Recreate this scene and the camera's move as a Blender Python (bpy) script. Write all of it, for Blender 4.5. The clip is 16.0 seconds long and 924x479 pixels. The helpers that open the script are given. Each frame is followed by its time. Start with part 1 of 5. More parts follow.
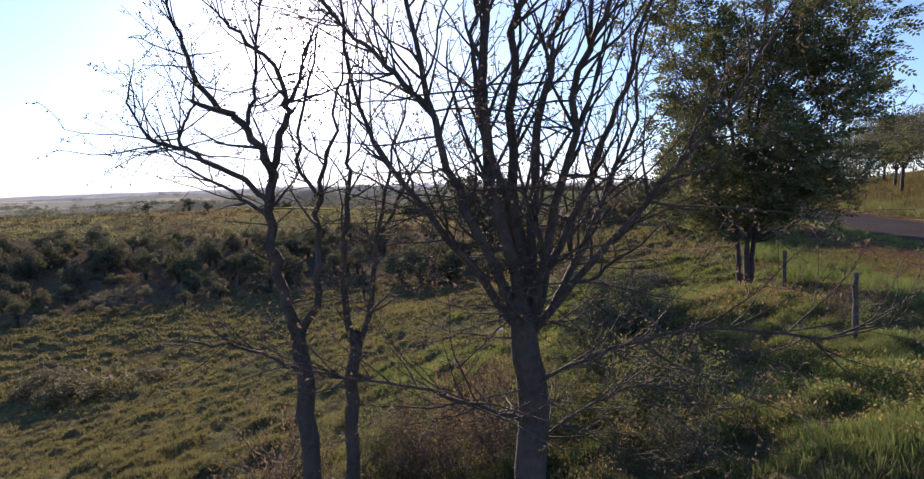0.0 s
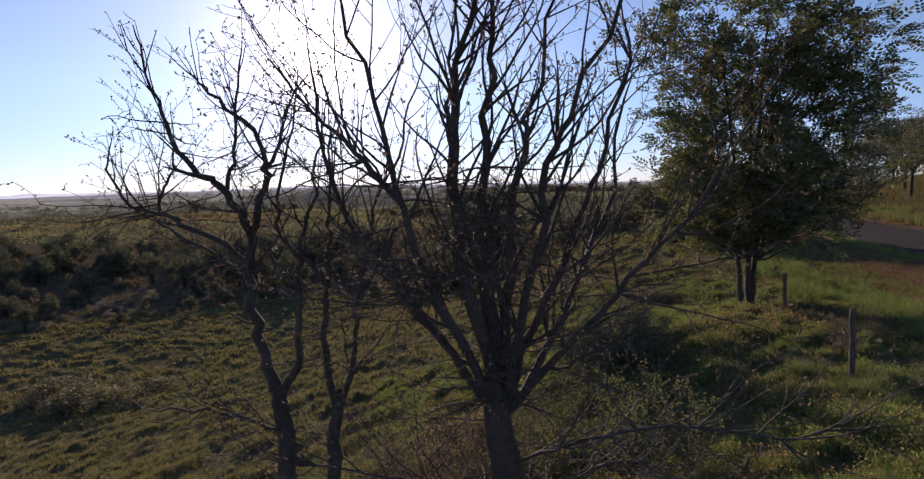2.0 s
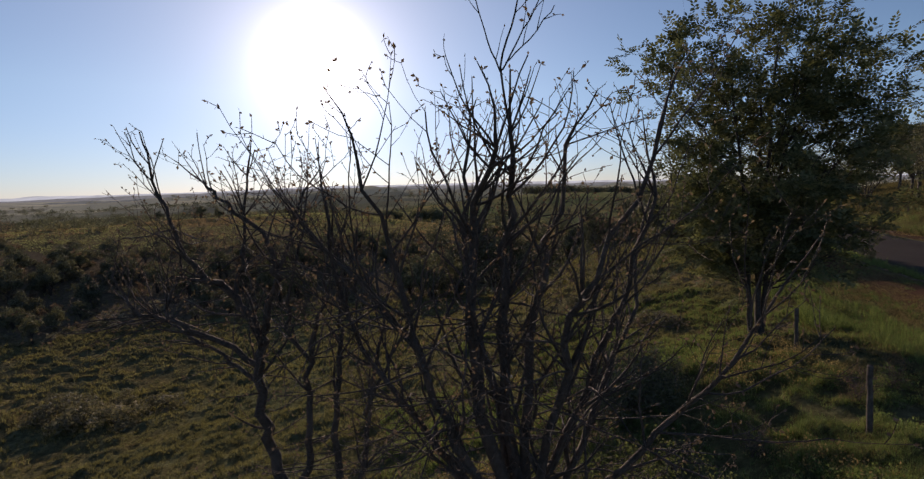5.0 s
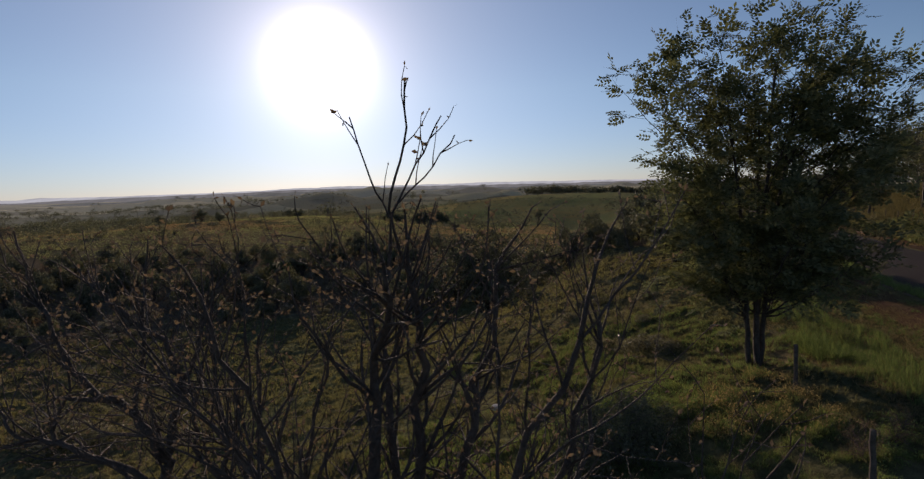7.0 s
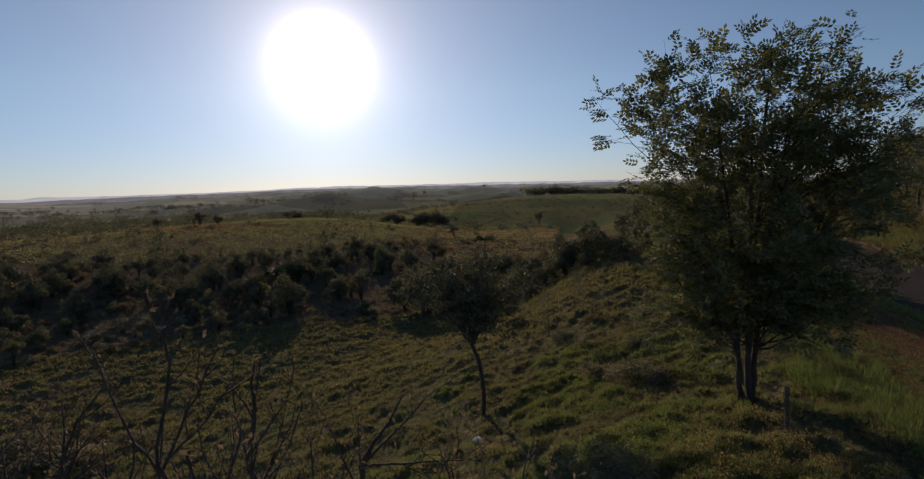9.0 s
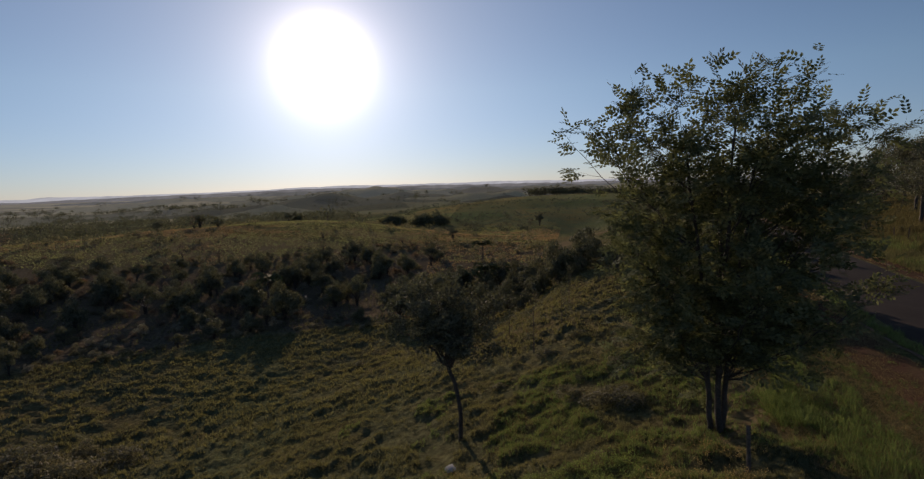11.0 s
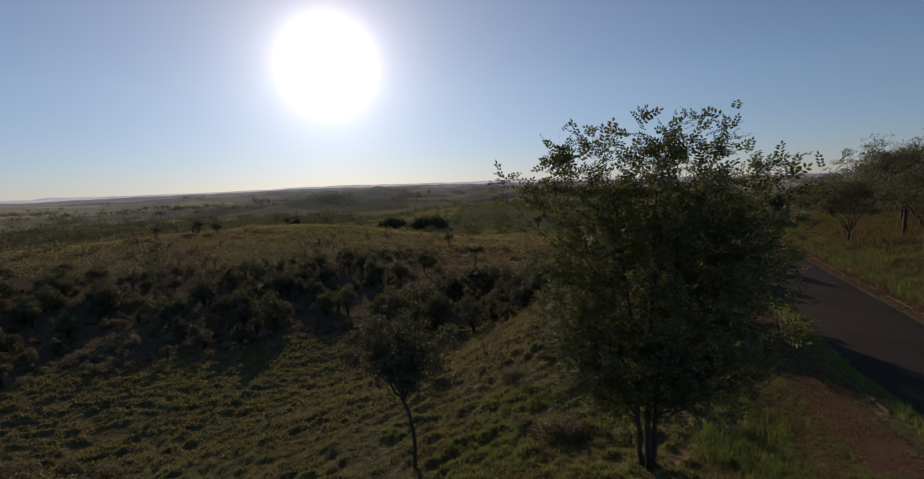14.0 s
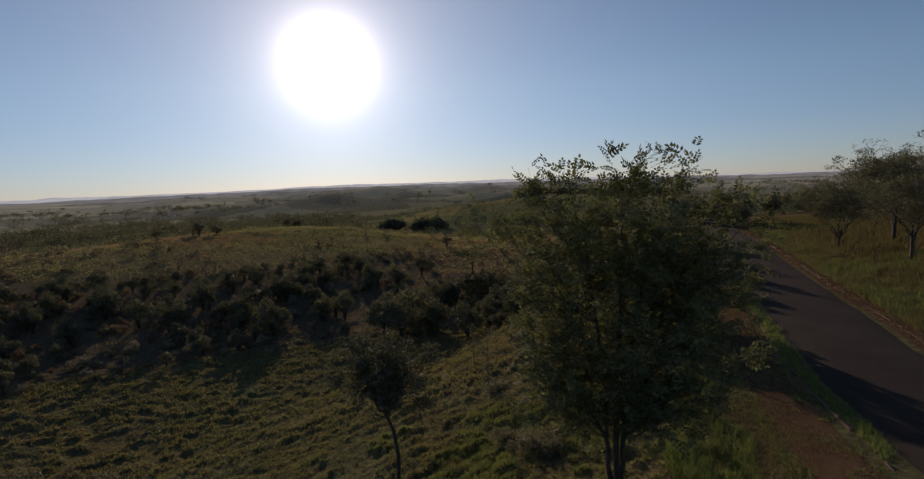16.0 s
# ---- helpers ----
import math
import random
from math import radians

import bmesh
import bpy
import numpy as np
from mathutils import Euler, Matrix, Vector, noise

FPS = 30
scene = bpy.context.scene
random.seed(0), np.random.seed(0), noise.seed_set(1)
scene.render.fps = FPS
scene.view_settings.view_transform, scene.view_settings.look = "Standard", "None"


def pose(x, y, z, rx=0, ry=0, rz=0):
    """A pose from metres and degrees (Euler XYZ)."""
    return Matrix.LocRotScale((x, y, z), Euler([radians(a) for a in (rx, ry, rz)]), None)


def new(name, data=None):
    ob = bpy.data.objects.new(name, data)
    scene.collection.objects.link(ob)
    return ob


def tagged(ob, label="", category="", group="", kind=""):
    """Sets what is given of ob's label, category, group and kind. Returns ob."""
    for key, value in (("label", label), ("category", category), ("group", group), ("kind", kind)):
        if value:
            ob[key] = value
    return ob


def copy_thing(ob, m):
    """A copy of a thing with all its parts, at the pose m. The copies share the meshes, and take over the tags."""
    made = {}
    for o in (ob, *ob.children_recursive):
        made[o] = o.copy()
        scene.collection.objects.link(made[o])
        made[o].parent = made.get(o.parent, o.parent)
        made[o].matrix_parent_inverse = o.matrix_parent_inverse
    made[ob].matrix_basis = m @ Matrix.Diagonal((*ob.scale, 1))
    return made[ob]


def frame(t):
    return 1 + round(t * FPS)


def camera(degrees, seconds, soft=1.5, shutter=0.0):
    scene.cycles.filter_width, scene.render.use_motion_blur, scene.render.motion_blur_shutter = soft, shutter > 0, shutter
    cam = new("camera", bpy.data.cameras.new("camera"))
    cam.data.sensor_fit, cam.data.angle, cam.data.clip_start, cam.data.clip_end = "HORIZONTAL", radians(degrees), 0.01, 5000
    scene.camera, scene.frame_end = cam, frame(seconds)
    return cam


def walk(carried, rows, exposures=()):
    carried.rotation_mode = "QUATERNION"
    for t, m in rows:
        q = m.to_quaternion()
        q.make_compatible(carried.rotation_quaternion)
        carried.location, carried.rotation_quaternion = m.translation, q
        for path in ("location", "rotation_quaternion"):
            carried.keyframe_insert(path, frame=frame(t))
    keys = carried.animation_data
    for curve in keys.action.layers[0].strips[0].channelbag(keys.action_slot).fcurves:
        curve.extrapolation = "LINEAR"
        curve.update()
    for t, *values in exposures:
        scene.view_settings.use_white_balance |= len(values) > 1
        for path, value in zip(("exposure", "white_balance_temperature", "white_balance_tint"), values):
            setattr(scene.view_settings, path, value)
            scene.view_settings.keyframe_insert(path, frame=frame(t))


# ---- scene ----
import functools

cam = camera(81.6, 16.0, 1.3)
METRES, EYE, TILT, LEAN, TURN = 10.5, 4.0, -5.4, 1.3, 0.0
ROWS = [
    (0.0, 0.0, 0.0, 0.0, 0.0, 0.0, -0.0),
    (0.5, -0.0037, -0.0008, 0.0177, 0.25, -0.06, 0.05),
    (1.0, 0.0053, -0.0017, 0.034, 0.4, -0.12, -0.01),
    (1.5, 0.0194, 0.0007, 0.0486, 0.54, -0.11, 0.01),
    (2.0, 0.026, 0.0034, 0.0625, 0.7, -0.05, 0.02),
    (2.5, 0.0197, 0.0048, 0.0781, 0.8, -0.08, 0.04),
    (3.0, 0.012, 0.0041, 0.0927, 0.87, -0.06, 0.13),
    (3.5, 0.0084, 0.0045, 0.1086, 0.92, -0.07, 0.14),
    (4.0, 0.0077, 0.0049, 0.1245, 0.96, -0.08, 0.17),
    (4.8, 0.0126, 0.0131, 0.1532, 1.0404, -0.1032, 0.2376),
    (5.6, 0.0279, 0.0338, 0.1867, 1.1498, -0.1331, 0.3288),
    (6.5, 0.0549, 0.0676, 0.2267, 1.3, -0.16, 0.43),
    (7.0, 0.0722, 0.0885, 0.2489, 1.39, -0.17, 0.48),
    (7.5, 0.0872, 0.1096, 0.2723, 1.39, -0.21, 0.44),
    (8.0, 0.1033, 0.1294, 0.2941, 1.45, -0.22, 0.43),
    (8.5, 0.1205, 0.1473, 0.3153, 1.49, -0.24, 0.41),
    (9.0, 0.1395, 0.1585, 0.3374, 1.54, -0.24, 0.37),
    (9.8, 0.1744, 0.1674, 0.3753, 1.6514, -0.28, 0.3614),
    (10.6, 0.2178, 0.1623, 0.4161, 1.7916, -0.3594, 0.4229),
    (11.5, 0.2755, 0.1475, 0.4618, 1.92, -0.42, 0.5),
    (12.0, 0.31, 0.1382, 0.4863, 1.97, -0.43, 0.53),
    (12.5, 0.3443, 0.1256, 0.5124, 2.04, -0.47, 0.56),
    (13.0, 0.3804, 0.1125, 0.5387, 2.11, -0.52, 0.56),
    (13.5, 0.4156, 0.0965, 0.5616, 2.15, -0.55, 0.57),
    (14.0, 0.4481, 0.0802, 0.5839, 2.2, -0.57, 0.57),
    (14.5, 0.476, 0.0614, 0.6072, 2.24, -0.61, 0.6),
    (15.0, 0.4992, 0.0407, 0.6307, 2.27, -0.65, 0.62),
    (15.5, 0.52, 0.0194, 0.6558, 2.31, -0.69, 0.64),
    (16.0, 0.537, -0.0021, 0.6812, 2.35, -0.72, 0.67),
]
walk(cam, [(t, pose(0, 0, EYE, TILT, LEAN, TURN) @ pose(METRES * x, METRES * y, METRES * z, 90 + pitch - 0.25 + 0.028 * t, roll, yaw))
           for t, x, y, z, yaw, pitch, roll in ROWS],
     [(t, stops, kelvin, tint) for t, stops, kelvin, tint in ((0.0, 1.12, 6650, 31), (0.5, 0.84, 6650, 31), (1.0, 0.66, 6700, 33), (2.0, 0.41, 6850, 34), (3.5, 0.12, 7200, 32), (5.0, -0.10, 7250, 27),
                                                              (7.0, -0.28, 7300, 26), (9.0, -0.37, 7350, 24), (12.0, -0.42, 7400, 24), (16.0, -0.48, 7450, 24))])


# ---- world, sun ----
SUN_AZ, SUN_EL = -15.5, 12.6
to_sun = Vector((math.sin(radians(SUN_AZ)) * math.cos(radians(SUN_EL)), math.cos(radians(SUN_AZ)) * math.cos(radians(SUN_EL)), math.sin(radians(SUN_EL))))


def build_world():
    world = bpy.data.worlds.new("sky")
    scene.world = world
    world.use_nodes = True
    nt = world.node_tree
    nt.nodes.clear()
    out = nt.nodes.new("ShaderNodeOutputWorld")
    sky = nt.nodes.new("ShaderNodeTexSky")
    sky.sky_type = "NISHITA"
    sky.sun_disc = False
    sky.sun_elevation, sky.sun_rotation = radians(SUN_EL), radians(SUN_AZ)
    sky.air_density, sky.dust_density, sky.ozone_density = 0.78, 0.02, 2.9
    back = nt.nodes.new("ShaderNodeBackground")
    back.inputs["Strength"].default_value = 0.111
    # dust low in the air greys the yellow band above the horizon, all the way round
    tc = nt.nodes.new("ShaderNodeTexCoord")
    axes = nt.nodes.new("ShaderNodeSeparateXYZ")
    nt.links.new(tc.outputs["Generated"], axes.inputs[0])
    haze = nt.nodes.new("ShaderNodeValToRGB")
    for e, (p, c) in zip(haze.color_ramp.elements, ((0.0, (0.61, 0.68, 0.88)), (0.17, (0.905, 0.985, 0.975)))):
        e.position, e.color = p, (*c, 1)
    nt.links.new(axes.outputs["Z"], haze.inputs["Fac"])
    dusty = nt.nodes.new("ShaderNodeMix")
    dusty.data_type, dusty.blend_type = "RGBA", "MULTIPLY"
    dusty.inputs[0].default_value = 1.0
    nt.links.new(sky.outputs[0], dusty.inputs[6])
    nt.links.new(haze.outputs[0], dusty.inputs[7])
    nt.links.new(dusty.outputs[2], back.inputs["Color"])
    # the sun's own aureole: bright haze round its direction
    dot = nt.nodes.new("ShaderNodeVectorMath")
    dot.operation = "DOT_PRODUCT"
    dot.inputs[1].default_value = to_sun
    nt.links.new(tc.outputs["Generated"], dot.inputs[0])
    gap = nt.nodes.new("ShaderNodeMath")
    gap.operation = "SUBTRACT"
    gap.inputs[0].default_value = 1.0
    nt.links.new(dot.outputs["Value"], gap.inputs[1])
    surface = back
    for amount, sigma, tint in ((2.4, 3.3, (1.0, 0.97, 0.93)), (0.56, 6.9, (1.0, 0.99, 0.97)), (0.23, 13.5, (1.0, 0.97, 0.88)), (0.215, 29.0, (0.85, 0.935, 0.98))):
        m = nt.nodes.new("ShaderNodeMath")
        m.operation = "MULTIPLY"
        m.inputs[1].default_value = -2.0 / radians(sigma) ** 2
        nt.links.new(gap.outputs[0], m.inputs[0])
        e = nt.nodes.new("ShaderNodeMath")
        e.operation = "EXPONENT"
        nt.links.new(m.outputs[0], e.inputs[0])
        a = nt.nodes.new("ShaderNodeMath")
        a.operation = "MULTIPLY"
        a.inputs[1].default_value = amount
        nt.links.new(e.outputs[0], a.inputs[0])
        glow = nt.nodes.new("ShaderNodeBackground")
        glow.inputs["Color"].default_value = (*tint, 1)
        nt.links.new(a.outputs[0], glow.inputs["Strength"])
        add = nt.nodes.new("ShaderNodeAddShader")
        nt.links.new(surface.outputs[0], add.inputs[0])
        nt.links.new(glow.outputs[0], add.inputs[1])
        surface = add
    nt.links.new(surface.outputs[0], out.inputs["Surface"])


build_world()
lamp = bpy.data.lights.new("sun", "SUN")
lamp.energy, lamp.angle, lamp.color = 3.9, radians(0.6), (1.0, 0.86, 0.68)
sun = new("sun", lamp)
sun.matrix_world = Matrix.Translation((-30, 100, 60)) @ to_sun.to_track_quat("Z", "Y").to_matrix().to_4x4()

# ---- materials ----


def node(nt, kind, **values):
    n = nt.nodes.new(kind)
    for key, value in values.items():
        n.inputs[key.replace("_", " ")].default_value = value
    return n


def ramp(nt, source, stops):
    r = nt.nodes.new("ShaderNodeValToRGB")
    while len(r.color_ramp.elements) < len(stops):
        r.color_ramp.elements.new(0.5)
    for e, (p, c) in zip(r.color_ramp.elements, stops):
        e.position, e.color = p, (*c, 1)
    nt.links.new(source, r.inputs["Fac"])
    return r.outputs["Color"]


def mixed(nt, fac, a, b, how="MIX"):
    m = nt.nodes.new("ShaderNodeMix")
    m.data_type, m.blend_type = "RGBA", how
    for value, name in ((fac, 0), (a, 6), (b, 7)):
        if isinstance(value, (int, float)):
            m.inputs[name].default_value = value
        elif isinstance(value, tuple):
            m.inputs[name].default_value = (*value, 1)
        else:
            nt.links.new(value, m.inputs[name])
    return m.outputs[2]


def noise_at(nt, scale, detail=4.0, rough=0.55, where=None):
    n = node(nt, "ShaderNodeTexNoise", Scale=scale, Detail=detail, Roughness=rough)
    if where is None:
        where = nt.nodes.new("ShaderNodeTexCoord").outputs["Object"]
    nt.links.new(where, n.inputs["Vector"])
    return n.outputs["Fac"]


def start(name):
    mat = bpy.data.materials.new(name)
    mat.use_nodes = True
    nt = mat.node_tree
    bsdf = nt.nodes["Principled BSDF"]
    return mat, nt, bsdf


def bump(nt, bsdf, height, strength, distance):
    b = node(nt, "ShaderNodeBump", Strength=strength, Distance=distance)
    nt.links.new(height, b.inputs["Height"])
    nt.links.new(b.outputs["Normal"], bsdf.inputs["Normal"])


def leaf_material(name, dark, light, through_amount=0.35, rough=0.55, spread=0.5, gloss=0.18):
    """Leaves: colour varies leaf by leaf and plant by plant; some light comes through."""
    mat, nt, bsdf = start(name)
    geo = nt.nodes.new("ShaderNodeNewGeometry")
    col = ramp(nt, geo.outputs["Random Per Island"], ((0.0, dark), (1.0, light)))
    info = nt.nodes.new("ShaderNodeObjectInfo")
    tint = ramp(nt, info.outputs["Random"], ((0.0, (1 - spread * 0.5, 1 - spread * 0.45, 1 - spread * 0.4)), (1.0, (1 + spread * 0.3, 1 + spread * 0.25, 1.0))))
    col = mixed(nt, 1.0, col, tint, "MULTIPLY")
    nt.links.new(col, bsdf.inputs["Base Color"])
    bsdf.inputs["Roughness"].default_value = rough
    bsdf.inputs["Specular IOR Level"].default_value = gloss
    tr = nt.nodes.new("ShaderNodeBsdfTranslucent")
    warm = mixed(nt, 1.0, col, (1.15, 1.15, 0.72), "MULTIPLY")
    nt.links.new(warm, tr.inputs["Color"])
    mix = nt.nodes.new("ShaderNodeMixShader")
    mix.inputs[0].default_value = through_amount
    nt.links.new(bsdf.outputs[0], mix.inputs[1])
    nt.links.new(tr.outputs[0], mix.inputs[2])
    nt.links.new(mix.outputs[0], nt.nodes["Material Output"].inputs["Surface"])
    return mat


def bark_material(name, dark, light, scale=14.0):
    mat, nt, bsdf = start(name)
    fac = noise_at(nt, scale, 6.0, 0.65)
    col = ramp(nt, fac, ((0.3, dark), (0.7, light)))
    patches = noise_at(nt, 2.3, 3.0)
    col = mixed(nt, ramp(nt, patches, ((0.5, (0, 0, 0)), (0.68, (0.7, 0.7, 0.7)))), col, (light[0] * 1.25, light[1] * 1.25, light[2] * 1.25))
    nt.links.new(col, bsdf.inputs["Base Color"])
    bsdf.inputs["Roughness"].default_value = 0.85
    bump(nt, bsdf, fac, 1.0, 0.03)
    return mat


def ground_material(name="pasture", air=False):
    mat, nt, bsdf = start(name)
    fine = noise_at(nt, 2.6, 6.0, 0.65)
    mid = noise_at(nt, 0.22, 5.0, 0.6)
    wide = noise_at(nt, 0.017, 5.0, 0.55)
    grass = ramp(nt, fine, ((0.28, (0.049, 0.046, 0.027)), (0.5, (0.118, 0.110, 0.064)), (0.72, (0.218, 0.198, 0.113))))
    dry = ramp(nt, fine, ((0.28, (0.070, 0.051, 0.026)), (0.55, (0.166, 0.122, 0.058)), (0.75, (0.256, 0.198, 0.102))))
    col = mixed(nt, ramp(nt, mid, ((0.44, (0, 0, 0)), (0.66, (0.75, 0.75, 0.75)))), grass, dry)
    dry_grass = ramp(nt, fine, ((0.28, (0.105, 0.078, 0.046)), (0.5, (0.20, 0.150, 0.086)), (0.75, (0.29, 0.222, 0.126))))
    dead = ramp(nt, fine, ((0.28, (0.066, 0.053, 0.038)), (0.55, (0.135, 0.108, 0.074)), (0.75, (0.190, 0.165, 0.106))))
    field = ramp(nt, wide, ((0.35, (0.8, 0.95, 0.8)), (0.5, (1.0, 1.0, 0.9)), (0.6, (1.18, 1.0, 0.85)), (0.7, (0.85, 1.0, 0.85))))
    col = mixed(nt, 1.0, col, field, "MULTIPLY")
    # fields of different crops and dryness, country-wide; their tints also carry painted haze
    cells = node(nt, "ShaderNodeTexVoronoi", Scale=0.0065)
    tc = nt.nodes.new("ShaderNodeTexCoord")
    nt.links.new(tc.outputs["Object"], cells.inputs["Vector"])
    split = nt.nodes.new("ShaderNodeSeparateColor")
    nt.links.new(cells.outputs["Color"], split.inputs[0])
    hazed_crop = ramp(nt, split.outputs[0], ((0.0, (0.7, 0.85, 0.85)), (0.4, (1.15, 1.35, 1.25)), (0.7, (1.65, 1.75, 1.5)), (1.0, (1.95, 1.95, 1.6))))
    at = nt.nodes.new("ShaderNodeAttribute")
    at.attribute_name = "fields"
    col = mixed(nt, at.outputs["Fac"], col, mixed(nt, 1.0, col, hazed_crop, "MULTIPLY"))
    # paler, greyer grass for remote ground: haze put into the base colour
    hazed = ramp(nt, fine, ((0.28, (0.115, 0.118, 0.086)), (0.5, (0.185, 0.186, 0.138)), (0.72, (0.245, 0.240, 0.175))))
    hazed = mixed(nt, 1.0, hazed, ramp(nt, split.outputs[1], ((0.0, (0.32, 0.37, 0.36)), (0.4, (0.7, 0.78, 0.74)), (0.72, (1.15, 1.2, 1.05)), (1.0, (1.9, 1.7, 1.35)))), "MULTIPLY")
    for key, tone in (("remote", hazed), ("dry", dry_grass), ("litter", dead)):
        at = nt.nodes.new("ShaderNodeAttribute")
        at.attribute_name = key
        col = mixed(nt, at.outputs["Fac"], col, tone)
    nt.links.new(col, bsdf.inputs["Base Color"])
    bsdf.inputs["Roughness"].default_value = 0.95
    bsdf.inputs["Specular IOR Level"].default_value = 0.0
    bsdf.inputs["Sheen Weight"].default_value = 0.03
    bsdf.inputs["Sheen Roughness"].default_value = 0.6
    bsdf.inputs["Sheen Tint"].default_value = (0.62, 0.54, 0.33, 1)
    clods = noise_at(nt, 3.4, 6.0, 0.7)
    bump(nt, bsdf, clods, 1.0, 0.22)
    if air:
        # haze put into emission: distant country glows for the bright air before it
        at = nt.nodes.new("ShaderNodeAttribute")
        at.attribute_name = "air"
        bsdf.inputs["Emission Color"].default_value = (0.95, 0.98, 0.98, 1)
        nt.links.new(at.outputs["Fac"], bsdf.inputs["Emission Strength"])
    return mat


def asphalt_material():
    mat, nt, bsdf = start("asphalt")
    grit = noise_at(nt, 60.0, 3.0, 0.7)
    worn = noise_at(nt, 0.35, 5.0, 0.6)
    col = ramp(nt, worn, ((0.35, (0.036, 0.029, 0.025)), (0.65, (0.060, 0.048, 0.041))))
    col = mixed(nt, 0.5, col, ramp(nt, grit, ((0.3, (0.018, 0.015, 0.013)), (0.7, (0.060, 0.047, 0.039)))))
    nt.links.new(col, bsdf.inputs["Base Color"])
    bsdf.inputs["Roughness"].default_value = 0.95
    bsdf.inputs["Specular IOR Level"].default_value = 0.06
    bump(nt, bsdf, grit, 0.5, 0.01)
    return mat


def earth_material():
    mat, nt, bsdf = start("red_earth")
    fine = noise_at(nt, 9.0, 6.0, 0.7)
    mid = noise_at(nt, 0.8, 4.0)
    col = ramp(nt, fine, ((0.3, (0.052, 0.030, 0.021)), (0.55, (0.118, 0.067, 0.043)), (0.75, (0.190, 0.122, 0.082))))
    col = mixed(nt, ramp(nt, mid, ((0.45, (0, 0, 0)), (0.65, (0.7, 0.7, 0.7)))), col, (0.11, 0.08, 0.045))
    nt.links.new(col, bsdf.inputs["Base Color"])
    bsdf.inputs["Roughness"].default_value = 0.95
    bsdf.inputs["Specular IOR Level"].default_value = 0.0
    bump(nt, bsdf, fine, 0.8, 0.05)
    return mat


def plain_material(name, dark, light, scale, rough=0.85, depth=0.01):
    mat, nt, bsdf = start(name)
    fac = noise_at(nt, scale, 5.0, 0.65)
    nt.links.new(ramp(nt, fac, ((0.3, dark), (0.7, light))), bsdf.inputs["Base Color"])
    bsdf.inputs["Roughness"].default_value = rough
    bsdf.inputs["Specular IOR Level"].default_value = 0.08
    bump(nt, bsdf, fac, 0.6, depth)
    return mat


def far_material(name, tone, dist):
    """Very distant hills as flat emission, the haze of kilometres of bright air painted into their colour: fields,
    hedges and dots of trees.
    """
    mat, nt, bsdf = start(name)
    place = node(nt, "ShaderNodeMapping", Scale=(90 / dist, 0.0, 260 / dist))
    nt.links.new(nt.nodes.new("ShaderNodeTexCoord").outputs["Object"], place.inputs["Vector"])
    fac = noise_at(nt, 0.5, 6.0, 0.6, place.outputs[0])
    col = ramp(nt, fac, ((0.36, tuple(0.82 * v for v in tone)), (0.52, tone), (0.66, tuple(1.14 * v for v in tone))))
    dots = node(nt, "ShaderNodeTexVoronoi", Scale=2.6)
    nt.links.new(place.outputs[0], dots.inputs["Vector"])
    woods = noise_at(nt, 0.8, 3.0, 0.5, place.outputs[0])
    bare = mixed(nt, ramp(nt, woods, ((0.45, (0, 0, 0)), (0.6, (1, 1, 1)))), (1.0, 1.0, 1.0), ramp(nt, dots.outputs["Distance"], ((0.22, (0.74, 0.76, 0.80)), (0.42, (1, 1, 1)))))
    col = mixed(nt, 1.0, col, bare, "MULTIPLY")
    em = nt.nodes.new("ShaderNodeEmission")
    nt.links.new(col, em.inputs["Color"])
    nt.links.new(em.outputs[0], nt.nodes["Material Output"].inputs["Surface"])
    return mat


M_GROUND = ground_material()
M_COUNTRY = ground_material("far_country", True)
M_ASPHALT = asphalt_material()
M_EARTH = earth_material()
M_KERB = plain_material("kerb_concrete", (0.080, 0.055, 0.040), (0.19, 0.135, 0.098), 4.0)
M_POST = plain_material("weathered_post", (0.060, 0.048, 0.039), (0.15, 0.125, 0.105), 12.0)
M_BARK = bark_material("grey_bark", (0.036, 0.028, 0.023), (0.098, 0.077, 0.063), 20.0)
M_BARK_BROWN = bark_material("brown_bark", (0.054, 0.041, 0.032), (0.135, 0.105, 0.083))
M_LEAF = leaf_material("leaf", (0.072, 0.089, 0.046), (0.174, 0.192, 0.102), 0.5, 0.75, gloss=0.03)
M_LEAF_OLIVE = leaf_material("olive_leaf", (0.115, 0.104, 0.078), (0.25, 0.225, 0.160), 0.34, 0.7, gloss=0.15)
M_LEAF_DRY = leaf_material("dry_leaf", (0.140, 0.098, 0.080), (0.280, 0.198, 0.158), 0.32, 0.8, gloss=0.08)
M_LEAF_TREE = leaf_material("tree_leaf", (0.078, 0.091, 0.058), (0.190, 0.205, 0.124), 0.32, 0.8, gloss=0.04)
M_PALM = leaf_material("palm_leaf", (0.080, 0.100, 0.050), (0.17, 0.19, 0.095), 0.3, 0.8, gloss=0.05)
M_LEAF_DEEP = leaf_material("deep_leaf", (0.082, 0.085, 0.063), (0.195, 0.190, 0.130), 0.28, 0.7, gloss=0.12)
M_LEAF_PALE = leaf_material("pale_leaf", (0.17, 0.155, 0.135), (0.30, 0.275, 0.225), 0.3, 0.6, gloss=0.25)
M_GRASS = leaf_material("grass_blade", (0.109, 0.102, 0.058), (0.218, 0.202, 0.113), 0.42, 0.8, 0.2, 0.02)
